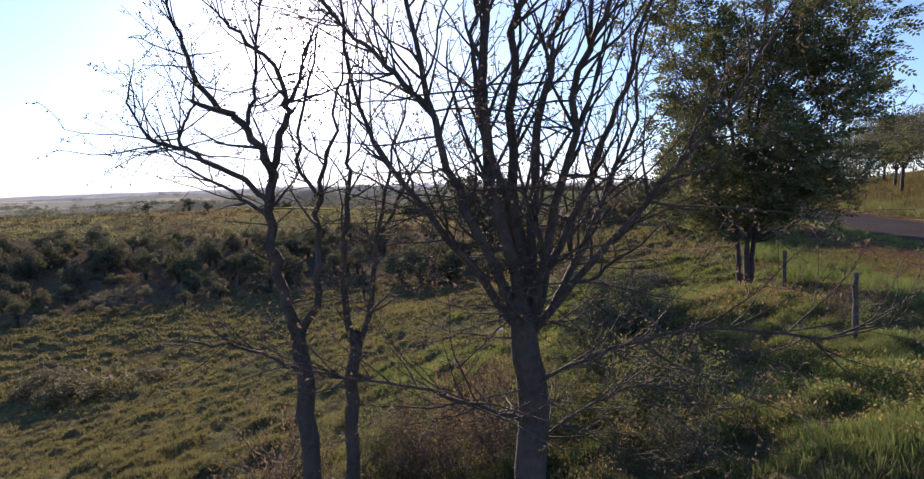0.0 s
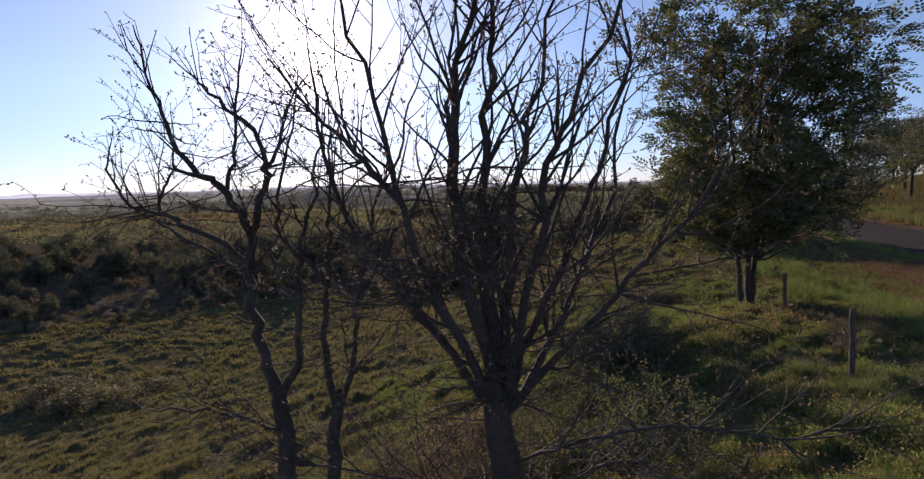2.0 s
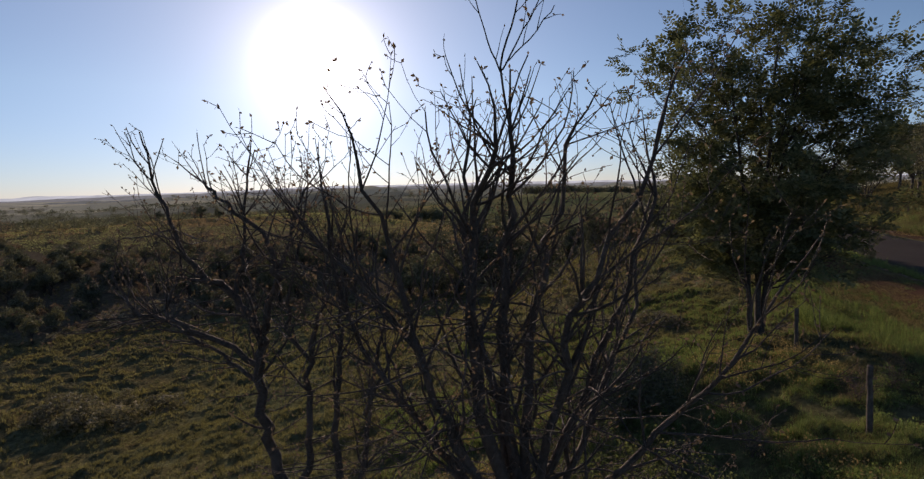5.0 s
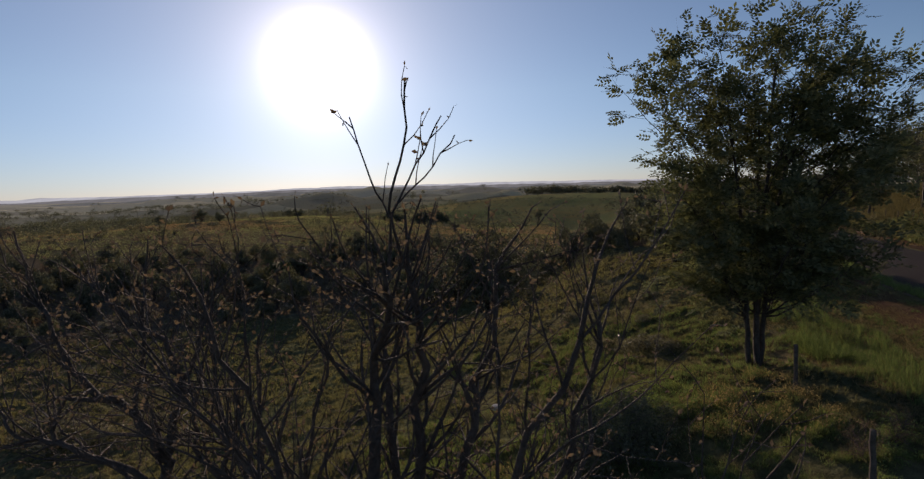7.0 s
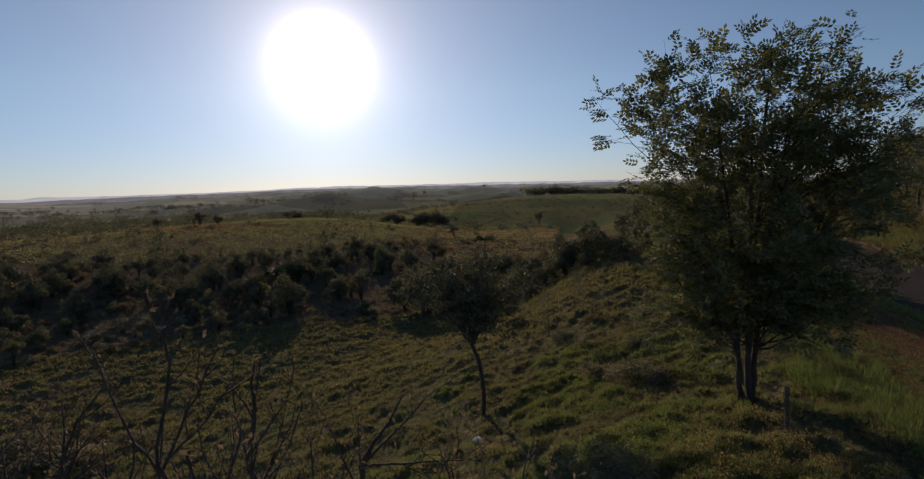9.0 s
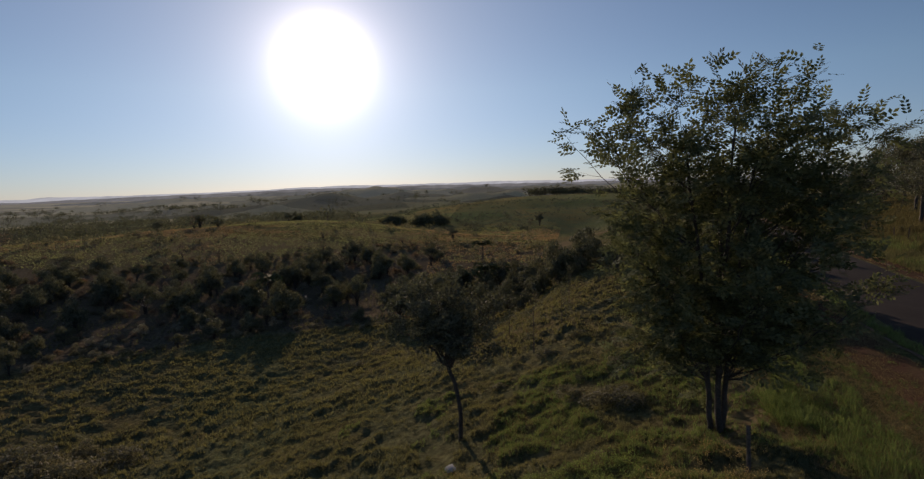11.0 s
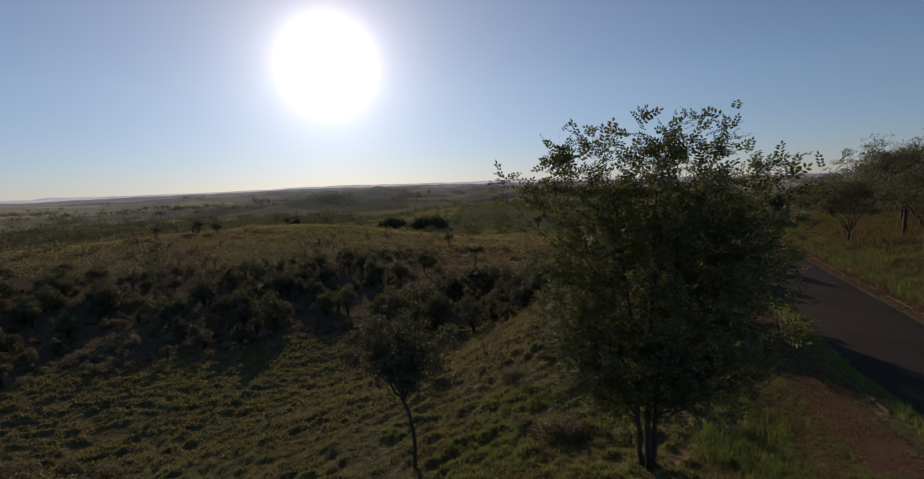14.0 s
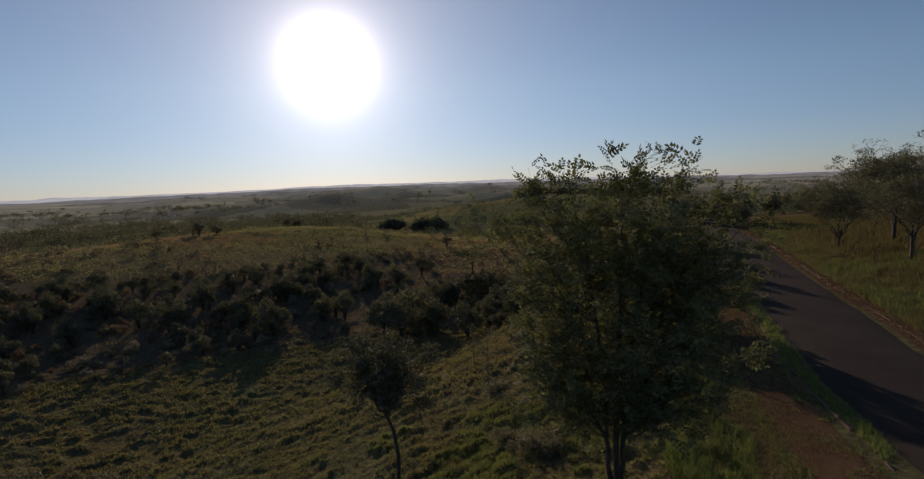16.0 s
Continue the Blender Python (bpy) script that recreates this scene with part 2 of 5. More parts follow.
M_GRASS_LUSH = leaf_material("lush_grass", (0.094, 0.132, 0.053), (0.23, 0.285, 0.120), 0.42, 0.8, 0.2, 0.02)
M_GRASS_HILL = leaf_material("hill_grass", (0.185, 0.19, 0.105), (0.36, 0.36, 0.205), 0.55, 0.8, 0.2, 0.02)
M_GRASS_RUST = leaf_material("rust_grass", (0.26, 0.170, 0.115), (0.43, 0.295, 0.200), 0.52, 0.8, 0.2, 0.02)
M_GRASS_STRAW = leaf_material("straw_grass", (0.100, 0.086, 0.050), (0.205, 0.172, 0.098), 0.42, 0.8, 0.2, 0.02)
M_BARK_DARK = bark_material("dark_bark", (0.028, 0.022, 0.018), (0.072, 0.056, 0.046))
M_GRASS_DRY = leaf_material("dry_grass", (0.165, 0.125, 0.074), (0.36, 0.28, 0.165), 0.45, 0.8, 0.2, 0.02)

# ---- shape helpers ----


class Geo:
    """Collects vertices and faces and makes one mesh of them."""

    def __init__(self):
        self.verts, self.faces, self.count = [], [], 0

    def add(self, verts, faces):
        verts, faces = np.asarray(verts, dtype=float).reshape(-1, 3), np.asarray(faces, dtype=int)
        self.verts.append(verts)
        self.faces.append(faces + self.count)
        self.count += len(verts)

    def tube(self, pts, radii, sides=6):
        pts = [Vector(p) for p in pts]
        rings = []
        side = None
        for i, p in enumerate(pts):
            d = (pts[min(i + 1, len(pts) - 1)] - pts[max(i - 1, 0)]).normalized()
            if side is None:
                side = d.orthogonal().normalized()
            side = (side - d * side.dot(d)).normalized()
            up = d.cross(side)
            rings.append([p + (side * math.cos(a) + up * math.sin(a)) * radii[i] for a in (2 * math.pi * k / sides for k in range(sides))])
        verts = [tuple(v) for ring in rings for v in ring]
        faces = [(i * sides + k, i * sides + (k + 1) % sides, (i + 1) * sides + (k + 1) % sides, (i + 1) * sides + k)
                 for i in range(len(pts) - 1) for k in range(sides)]
        self.add(verts, faces)

    def leaves(self, places, size, rng, along=None, slim=0.42, droop=0.0):
        """Pointed, slightly folded leaves of about that length at the places."""
        n = len(places)
        places = np.asarray(places, dtype=float)
        d = rng.normal(size=(n, 3))
        if along is not None:
            d = d * 0.7 + np.asarray(along)
        d[:, 2] -= droop
        d /= np.linalg.norm(d, axis=1)[:, None] + 1e-9
        r = rng.normal(size=(n, 3))
        s = np.cross(d, r)
        s /= np.linalg.norm(s, axis=1)[:, None] + 1e-9
        up = np.cross(s, d)
        length = size * rng.uniform(0.65, 1.3, size=(n, 1))
        a = places
        tip = places + d * length
        mid = places + d * length * 0.5 + up * length * 0.08
        verts = np.stack([a, mid + s * length * slim * 0.5, tip, mid - s * length * slim * 0.5], axis=1).reshape(-1, 3)
        self.add(verts, np.arange(4 * n).reshape(n, 4))

    def mesh(self, name, mat, smooth=False):
        me = bpy.data.meshes.new(name)
        if self.verts:
            v = np.concatenate(self.verts)
            me.vertices.add(len(v))
            me.vertices.foreach_set("co", v.ravel())
            sizes = np.concatenate([np.full(len(f), f.shape[1]) for f in self.faces])
            loops = np.concatenate([f.ravel() for f in self.faces])
            me.loops.add(len(loops))
            me.loops.foreach_set("vertex_index", loops)
            me.polygons.add(len(sizes))
            me.polygons.foreach_set("loop_start", np.concatenate([[0], np.cumsum(sizes)[:-1]]))
            me.polygons.foreach_set("use_smooth", np.full(len(sizes), smooth))
            me.update(calc_edges=True)
            me.validate()
        me.materials.append(mat)
        return me


def part(name, geo, mat, parent, label="", smooth=False):
    """One mesh object under a thing or a part."""
    ob = new(name, geo.mesh(name, mat, smooth) if isinstance(geo, Geo) else geo)
    ob.parent = parent
    return tagged(ob, label)


def thing(name, m, label, category, group=""):
    ob = new(name)
    ob.matrix_basis = m
    ob.empty_display_size = 0.2
    return tagged(ob, label, category, group)


# ---- the lie of the land ----


def soft(v, w):
    return w * np.logaddexp(0, np.asarray(v, dtype=float) / w)


def step(a, b, v):
    t = np.clip((np.asarray(v, dtype=float) - a) / (b - a), 0, 1)
    return t * t * (3 - 2 * t)


def bell(x, y, cx, cy, sx, sy, turn=0.0):
    c, s = math.cos(turn), math.sin(turn)
    u, v = (x - cx) * c + (y - cy) * s, -(x - cx) * s + (y - cy) * c
    return np.exp(-0.5 * ((u / sx) ** 2 + (v / sy) ** 2))


@functools.lru_cache(maxsize=None)
def crossed(seed):
    rng = np.random.default_rng(seed)
    return [(rng.uniform(0, math.tau), rng.uniform(0.6, 1.9), rng.uniform(0, math.tau)) for _ in range(7)]


def waves(x, y, size, seed):
    """Cheap smooth noise: a few crossed waves of that size."""
    total = 0
    for a, f, p in crossed(seed):
        total = total + np.sin((x * math.cos(a) + y * math.sin(a)) * f * math.tau / size + p) / f
    return total / 4.0


ROAD_X = np.array([10.0, 18.0, 21.2, 22.7, 23.9, 25.1, 26.8, 28.7, 31.4, 34.6, 39.6, 46.0, 54.0, 64.0, 90.0])
ROAD_Y = np.array([-60.0, -20.0, 5.0, 14.0, 19.5, 25.0, 31.0, 36.5, 45.0, 55.0, 70.0, 90.0, 115.0, 150.0, 260.0])


def road_offset(x, y):
    """Metres to the right of the road's centre line."""
    slope = (np.interp(y + 2, ROAD_Y, ROAD_X) - np.interp(y - 2, ROAD_Y, ROAD_X)) / 4
    return (x - np.interp(y, ROAD_Y, ROAD_X)) / np.sqrt(1 + slope * slope)


CREST_AZ = (-60, -43, -35, -28, -22, -16.6, -12.4, -7.4, -3, 0, 5, 12)
CREST_D = (140, 150, 165, 185, 200, 200, 190, 175, 160, 150, 145, 140)
CREST_Z = (-0.6, -1.0, -1.4, -1.6, -1.1, -1.8, -2.8, -4.6, -5.6, -6.6, -7.4, -7.8)
# rounded hills in the distance: centre, half widths, height
FAR_HILLS = ((-290, 1216, 95, 80, 17), (-163, 1300, 170, 80, 19), (-225, 860, 75, 50, 19), (-150, 985, 65, 45, 17), (-14, 830, 75, 50, 18), (60, 870, 60, 45, 13),
             (150, 1400, 280, 80, 15), (-720, 1540, 300, 110, 20), (-430, 1120, 120, 60, 15), (-95, 690, 55, 35, 9), (420, 1250, 260, 110, 16), (-60, 1040, 60, 45, 16), (-330, 760, 90, 40, 9), (-560, 930, 140, 50, 9))


def land(x, y):
    """Height of the ground, in metres."""
    x, y = np.asarray(x, dtype=float), np.asarray(y, dtype=float)
    r = np.hypot(x, y)
    edge = np.interp(y, [-100, 10, 45, 60, 80, 115, 200], [6.4, 6.4, 8.2, 14.0, 27.0, 43.0, 75.0])
    z = 0.28 + 0.093 * soft(18 - np.clip(y, -4, 200), 3.0) - 0.248 * soft(edge - x, 1.58) - 0.134 * np.clip(y - 15.1, 0, 90) / (1 + np.exp(np.clip((x - 9) / 3, -40, 40)))
    z = -8.75 + soft(z + 8.75, 1.4)
    # the verge, the road and the bank beyond it
    off = road_offset(x, y)
    near = step(320, 140, r)
    z = z + 0.5 * step(-9, -4, off) * near
    z = z + near * 4.6 * step(6.5, 48, off) * step(-40, 70, y + 0.3 * x)
    z = z - 13 * step(125, 300, r) * step(18, 50, x)
    # the pasture hill beyond the thicket: a crest that sinks from the far bank towards the side valley
    az = np.degrees(np.arctan2(x, np.maximum(y, 1e-6)))
    away = np.interp(az, CREST_AZ, CREST_D)
    crest = np.interp(az, CREST_AZ, CREST_Z)
    rise = np.clip((r - 68) / (away - 68), 0, 1)
    hill = -8.7 + (crest + 8.7) * (0.35 * rise + 0.65 * rise * rise * (3 - 2 * rise))
    hill = hill - (crest + 13.5) * step(away - 12, away + 118, r)
    side = step(70, 96, r) * step(13, 6, az) * step(0, 30, y)
    z = z * (1 - side) + hill * side
    # far country: a wooded plain, a long grassy hill with a planted wood, rounded hills behind
    far = step(235, 420, r)
    plain = -14 - 9 * step(400, 850, r) + 3.0 * waves(x, y, 620, 3) * step(420, 900, r) + 13 * step(1500, 3600, r) + (2.4 * waves(x, y, 190, 17) + 0.8 * waves(x, y, 70, 18)) * step(560, 900, r) * step(2400, 1300, r)
    z = z * (1 - far) + far * plain
    near_slope = step(200, 300, r) * step(-12, -4, az)
    u, v = (x - 100) * 0.99 + (y - 510) * -0.14, (x - 100) * 0.14 + (y - 510) * 0.99
    long_hill = np.exp(-0.5 * np.abs(u / 112) ** 2.3 - 0.5 * np.abs(v / np.where(v < 0, 150, 110)) ** 2.1)
    z = z + near_slope * long_hill * (11.8 + 1.5 * waves(x, y, 170, 14) + 1.5 * waves(u * 0.55, v, 75, 15) * step(330, 280, np.abs(v)))
    for cx, cy, sx, sy, tall in FAR_HILLS:
        z = z + tall * bell(x, y, cx, cy, sx, sy, 0.2 if cx < 0 else -0.15) * (1 + 0.28 * waves(x, y, 170, 16) + 0.16 * waves(x, y, 66, 19))
    return z + 0.10 * waves(x, y, 9.0, 5) * step(3.0, 8.0, np.abs(off)) + 0.5 * waves(x, y, 60.0, 8) * step(5, 30, np.abs(off))


@functools.lru_cache(maxsize=None)
def heights(seed):
    return np.random.default_rng(seed).uniform(-1, 1, size=(256, 256))


def lattice(x, y, size, seed):
    """Smooth random heights between -1 and 1 on a grid of that size."""
    table = heights(seed)
    u, v = np.asarray(x) / size, np.asarray(y) / size
    i, j = np.floor(u).astype(int), np.floor(v).astype(int)
    f, g = u - i, v - j
    f, g = f * f * (3 - 2 * f), g * g * (3 - 2 * g)
    i, j, k, m = i % 256, j % 256, (i + 1) % 256, (j + 1) % 256
    return (table[i, j] * (1 - f) + table[k, j] * f) * (1 - g) + (table[i, m] * (1 - f) + table[k, m] * f) * g


def tussocks(x, y):
    """Humps of cropped grass, sunk cow paths and clods near the walk."""
    off = road_offset(x, y)
    keep = step(130, 60, np.hypot(x, y)) * np.maximum(step(-9.5, -12.0, off), step(5.0, 7.0, off)) * step(1.0, 4.0, np.hypot(x, y))
    c, t = math.cos(0.5), math.sin(0.5)
    u, v = x * c + y * t, -x * t + y * c
    h = (0.21 - 0.11 * step(2.5, 6.0, x) * step(40, 26, y)) * np.maximum(lattice(u * 0.75, v, 0.66, 31), -0.35) + 0.12 * lattice(u, v, 0.45, 32) + 0.10 * lattice(x, y, 2.3, 33)
    return keep * h


def thicket_edge(x):
    """Where, going away from the walk, the pasture ends and the thicket begins."""
    return np.interp(x, [-120, -70, -45, -33, -26, -17, -10, -2, 4, 10, 16, 22, 30], [32, 40, 50, 57, 63, 70, 66, 71, 79, 76, 74, 86, 105])


def cover(x, y):
    """How dry the grass is, and how much dead litter lies under the thicket."""
    off, r = road_offset(x, y), np.hypot(x, y)
    dry = step(8.0, 13.0, off + 1.5 * lattice(x, y, 5, 41)) * step(400, 250, r)
    dry = np.maximum(dry, 0.85 * step(0.0, 0.4, lattice(x * 0.6, y, 17, 42) + 0.4 * lattice(x, y, 6, 43)) * step(95, 120, y) * step(260, 200, r))
    dry = np.maximum(dry, 0.75 * step(0.25, 0.6, lattice(x, y, 3.1, 44)) * step(-16, -12, off) * step(-5, -9, off) * step(60, 40, y))
    edge = thicket_edge(x) + 4 * lattice(x, y, 9, 48)
    litter = step(-2, 3, y - edge) * step(72, 50, y - edge) * step(26, 18, x)
    return dry, litter


def build_ground():
    angles = np.concatenate([np.linspace(-54, 54, 400), np.linspace(54, 306, 90)[1:-1]])
    rings = np.concatenate([[0.0], np.linspace(1.5, 80, 240), np.geomspace(80.6, 4950, 150)])
    a, r = np.meshgrid(np.radians(angles), rings)
    x, y = r * np.sin(a), r * np.cos(a)
    z = land(x, y)
    n = len(angles)
    i, j = np.meshgrid(np.arange(len(rings) - 1), np.arange(n), indexing="ij")
    k = (j + 1) % n
    faces = np.stack([i * n + j, i * n + k, (i + 1) * n + k, (i + 1) * n + j], axis=-1).reshape(-1, 4)
    geo = Geo()
    z = z + tussocks(x, y)
    geo.add(np.stack([x, y, z], axis=-1).reshape(-1, 3), faces[:, ::-1])
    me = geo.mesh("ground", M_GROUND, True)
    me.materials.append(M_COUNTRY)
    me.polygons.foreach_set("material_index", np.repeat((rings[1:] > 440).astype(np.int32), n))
    dry, litter = cover(x, y)
    # remote and air: how strongly haze is painted into colour and emission
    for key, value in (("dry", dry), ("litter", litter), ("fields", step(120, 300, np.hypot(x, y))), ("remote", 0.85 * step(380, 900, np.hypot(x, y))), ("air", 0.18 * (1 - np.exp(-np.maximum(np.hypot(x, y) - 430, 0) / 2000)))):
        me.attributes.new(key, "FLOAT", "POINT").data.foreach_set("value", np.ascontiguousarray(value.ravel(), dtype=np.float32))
    ob = new("ground", me)
    tagged(ob, "rolling green and dry-brown pasture falling to a valley", "ground", kind="structure")


def strip(name, mat, left, right, lift, label, category, y0=-50, y1=250, steps=220, crown=0.0):
    """A ribbon along the road, between two distances from its centre line."""
    ys = np.linspace(y0, y1, steps)
    cols = np.linspace(0, 1, 9)
    slope = (np.interp(ys + 2, ROAD_Y, ROAD_X) - np.interp(ys - 2, ROAD_Y, ROAD_X)) / 4
    nx, ny = 1 / np.sqrt(1 + slope ** 2), -slope / np.sqrt(1 + slope ** 2)
    verts = []
    for k, c in enumerate(cols):
        wob = (0.16 * waves(ys, ys * 0 + k, 7.0, 11) + 0.1 * waves(ys, ys * 0, 2.3, 12)) if k in (0, 8) else 0
        o = left + (right - left) * c + wob
        px, py = np.interp(ys, ROAD_Y, ROAD_X) + nx * o, ys + ny * o
        cx, cy = np.interp(ys, ROAD_Y, ROAD_X), ys
        base = land(cx, cy) if crown else land(px, py)
        pz = base + lift + crown * (1 - (2 * c - 1) ** 2)
        if k in (0, 8):
            pz = pz - 0.12
        verts.append(np.stack([px, py, pz], axis=-1))
    verts = np.stack(verts, axis=1).reshape(-1, 3)
    i, j = np.meshgrid(np.arange(steps - 1), np.arange(8), indexing="ij")
    faces = np.stack([i * 9 + j, i * 9 + j + 1, (i + 1) * 9 + j + 1, (i + 1) * 9 + j], axis=-1).reshape(-1, 4)
    geo = Geo()
    geo.add(verts, faces)
    return tagged(new(name, geo.mesh(name, mat, True)), label, category, kind="structure")


build_ground()
strip("shoulder", M_EARTH, 2.9, 4.9, 0.02, "crumbled red earth and debris along the road edge", "shoulder", y0=5, y1=120)
strip("road", M_ASPHALT, -3.7, 3.2, 0.05, "narrow worn grey asphalt country road", "road", crown=0.05)
strip("verge", M_EARTH, -7.0, -4.6, 0.03, "red earth verge with dry litter beside the road", "verge", y0=-20, y1=75)

# ---- trees ----


def limb(geo, pts, r0, r1, rng, sides=7, wobble=0.05, taper=0.8):
    """A bent limb through the control points; returns its fine points and radii."""
    pts = [Vector(p) for p in pts]
    fine = []
    for i in range(len(pts) - 1):
        p0, p1, p2, p3 = pts[max(i - 1, 0)], pts[i], pts[i + 1], pts[min(i + 2, len(pts) - 1)]
        for k in range(4):
            t = k / 4
            fine.append(0.5 * ((2 * p1) + (p2 - p0) * t + (2 * p0 - 5 * p1 + 4 * p2 - p3) * t * t + (3 * p1 - p0 - 3 * p2 + p3) * t ** 3))
    fine.append(pts[-1])
    fine = [p + Vector(rng.normal(size=3)) * wobble * (0 < i < len(fine) - 1) for i, p in enumerate(fine)]
    radii = [r0 + (r1 - r0) * (i / (len(fine) - 1)) ** taper for i in range(len(fine))]
    geo.tube(fine, radii, sides)
    return fine, radii


def twig(geo, p, d, length, radius, rng, level, tips, up=0.25, kink=0.25, kids=3, sides=4, shrink=0.6, spread=0.7, coarse=False):
    """A branch that bends, thins and forks until level runs out."""
    steps = 2 if coarse else 4 if level else 3
    pts, radii = [p], [radius]
    d = d.normalized()
    for i in range(steps):
        d = (d + Vector(rng.normal(size=3)) * kink * 0.5 + Vector((0, 0, up * 0.4))).normalized()
        p = p + d * (length / steps)
        pts.append(p)
        radii.append(max(radius * (1 - 0.62 * (i + 1) / steps), 0.0022))
    geo.tube(pts, radii, sides if level and not coarse else 3)
    tips.append((pts[-1], d, level))
    if level == 0:
        return
    for k in range(kids):
        f = rng.uniform(0.35, 1.0) if k else 1.0
        i = min(int(f * steps), steps - 1)
        q = pts[i] + (pts[i + 1] - pts[i]) * (f * steps - i if f < 1 else 1)
        side = Vector(rng.normal(size=3))
        side = (side - d * side.dot(d)).normalized()
        nd = (d + side * rng.uniform(0.4, 1.2) * spread).normalized()
        twig(geo, q, nd, length * rng.uniform(0.55, 0.9) * shrink / 0.6 * 0.8, max(radius * 0.5, 0.003), rng, level - 1, tips, up, kink, kids, max(sides - 1, 3), shrink, spread, coarse)


def bough(geo, p, d, length, radius, rng, level, tips, cap, rise=0.06):
    """A crooked bare branch: it zigzags from bud to bud, sends off shoots on both sides and stops at the tree's top."""
    n = max(3, int(length / (0.12 if level else 0.09)))
    pts, radii = [p], [radius]
    side = Vector(rng.normal(size=3))
    shoots = []
    for i in range(n):
        side = (side - d * side.dot(d)).normalized() * (-1 if i % 2 else 1)
        d = (d + side * 0.11 + Vector(rng.normal(size=3)) * 0.10 + Vector((0, 0, rise))).normalized()
        p = p + d * (length / n)
        if p.z > cap:
            break
        pts.append(p)
        radii.append(max(radius * (1 - 0.7 * (i + 1) / n), 0.0021))
        turn = Vector(rng.normal(size=3))
        turn = (turn - d * turn.dot(d)).normalized()
        if level and i and rng.random() < (0.62 if level > 1 else 0.5):
            shoots.append((p, (d * rng.uniform(0.45, 0.95) + turn * 0.75).normalized(), length * rng.uniform(0.28, 0.62) * (1.05 - 0.5 * i / n), radii[-1] * 0.62))
        elif rng.random() < 0.55:
            tips.append((p, turn))
    if len(pts) > 1:
        geo.tube(pts, radii, 5 if level > 1 else 4 if level else 3)
        tips.append((pts[-1], d))
    for q, way, reach, r in shoots:
        bough(geo, q, way, reach, max(r, 0.003), rng, level - 1, tips, cap, rise)


def bare_tree(name, base, label, trunk, limbs, rng, sprouts, low, size, cap):
    """A leafless many-stemmed tree with buds: trunk and limbs are (control points, first radius, last radius)."""
    x, y = base
    zero = Vector((x, y, float(land(x, y))))
    root = thing(name, Matrix.Translation(zero), label, "tree")
    tips = []
    wood = Geo()
    limb(wood, [Vector(p) - zero for p in trunk[0]], trunk[1], trunk[2], rng, 12, 0.012, 3.0)
    part("trunk", wood, M_BARK, root, smooth=True)
    for pts, r0, r1 in limbs:
        wood = Geo()
        line, radii = limb(wood, [Vector(p) - zero for p in pts], r0, r1, rng, 7, min(0.024, r0 * 0.5))
        n = len(line)
        top = max(cap - zero.z + rng.normal() * 0.09, line[-1].z + 0.04)
        thin = r0 < 0.014
        for k in range(3 if thin else sprouts):
            f = rng.uniform(0.12, 1.0) ** 0.8
            i = min(int(f * (n - 1)), n - 2)
            d = (line[i + 1] - line[i]).normalized()
            side = Vector(rng.normal(size=3))
            side = (side - d * side.dot(d)).normalized()
            out = (d * rng.uniform(0.55, 1.1) + side * rng.uniform(0.4, 0.8)).normalized()
            bough(wood, line[i], out, (0.2 if thin else size * rng.uniform(0.7, 1.8) * (1.2 - 0.4 * f)), (0.004 if thin else min(max(radii[i] * 0.5, 0.007), 0.018)), rng, 0 if thin else 2, tips, top, 0.09)
        bough(wood, line[-1], (line[-1] - line[-2]).normalized(), size * 0.7, r1, rng, 1, tips, top)
        for k in range(0 if thin else low):
            i = int(rng.uniform(0.05, 0.5) * (n - 1))
            a = rng.uniform(0, math.tau)
            out = Vector((math.cos(a), math.sin(a) * 0.7, rng.uniform(-0.35, 0.3))).normalized()
            bough(wood, line[i], out, size * rng.uniform(0.9, 1.9), 0.009, rng, 2, tips, top, 0.01)
        part("limb", wood, M_BARK, root, smooth=True)
    buds = Geo()
    spots = np.array([tuple(p) for p, d in tips])
    ways = np.array([tuple(d) for p, d in tips])
    buds.leaves(spots, 0.030, rng, ways * 2.2, slim=0.55)
    few = rng.random(len(spots)) < 0.04
    buds.leaves(spots[few], 0.04, rng, slim=0.5, droop=0.8)
    tagged(part("withered_foliage", buds, M_LEAF_DRY, root, "small withered leaves and buds"), kind="stuff")
    return root


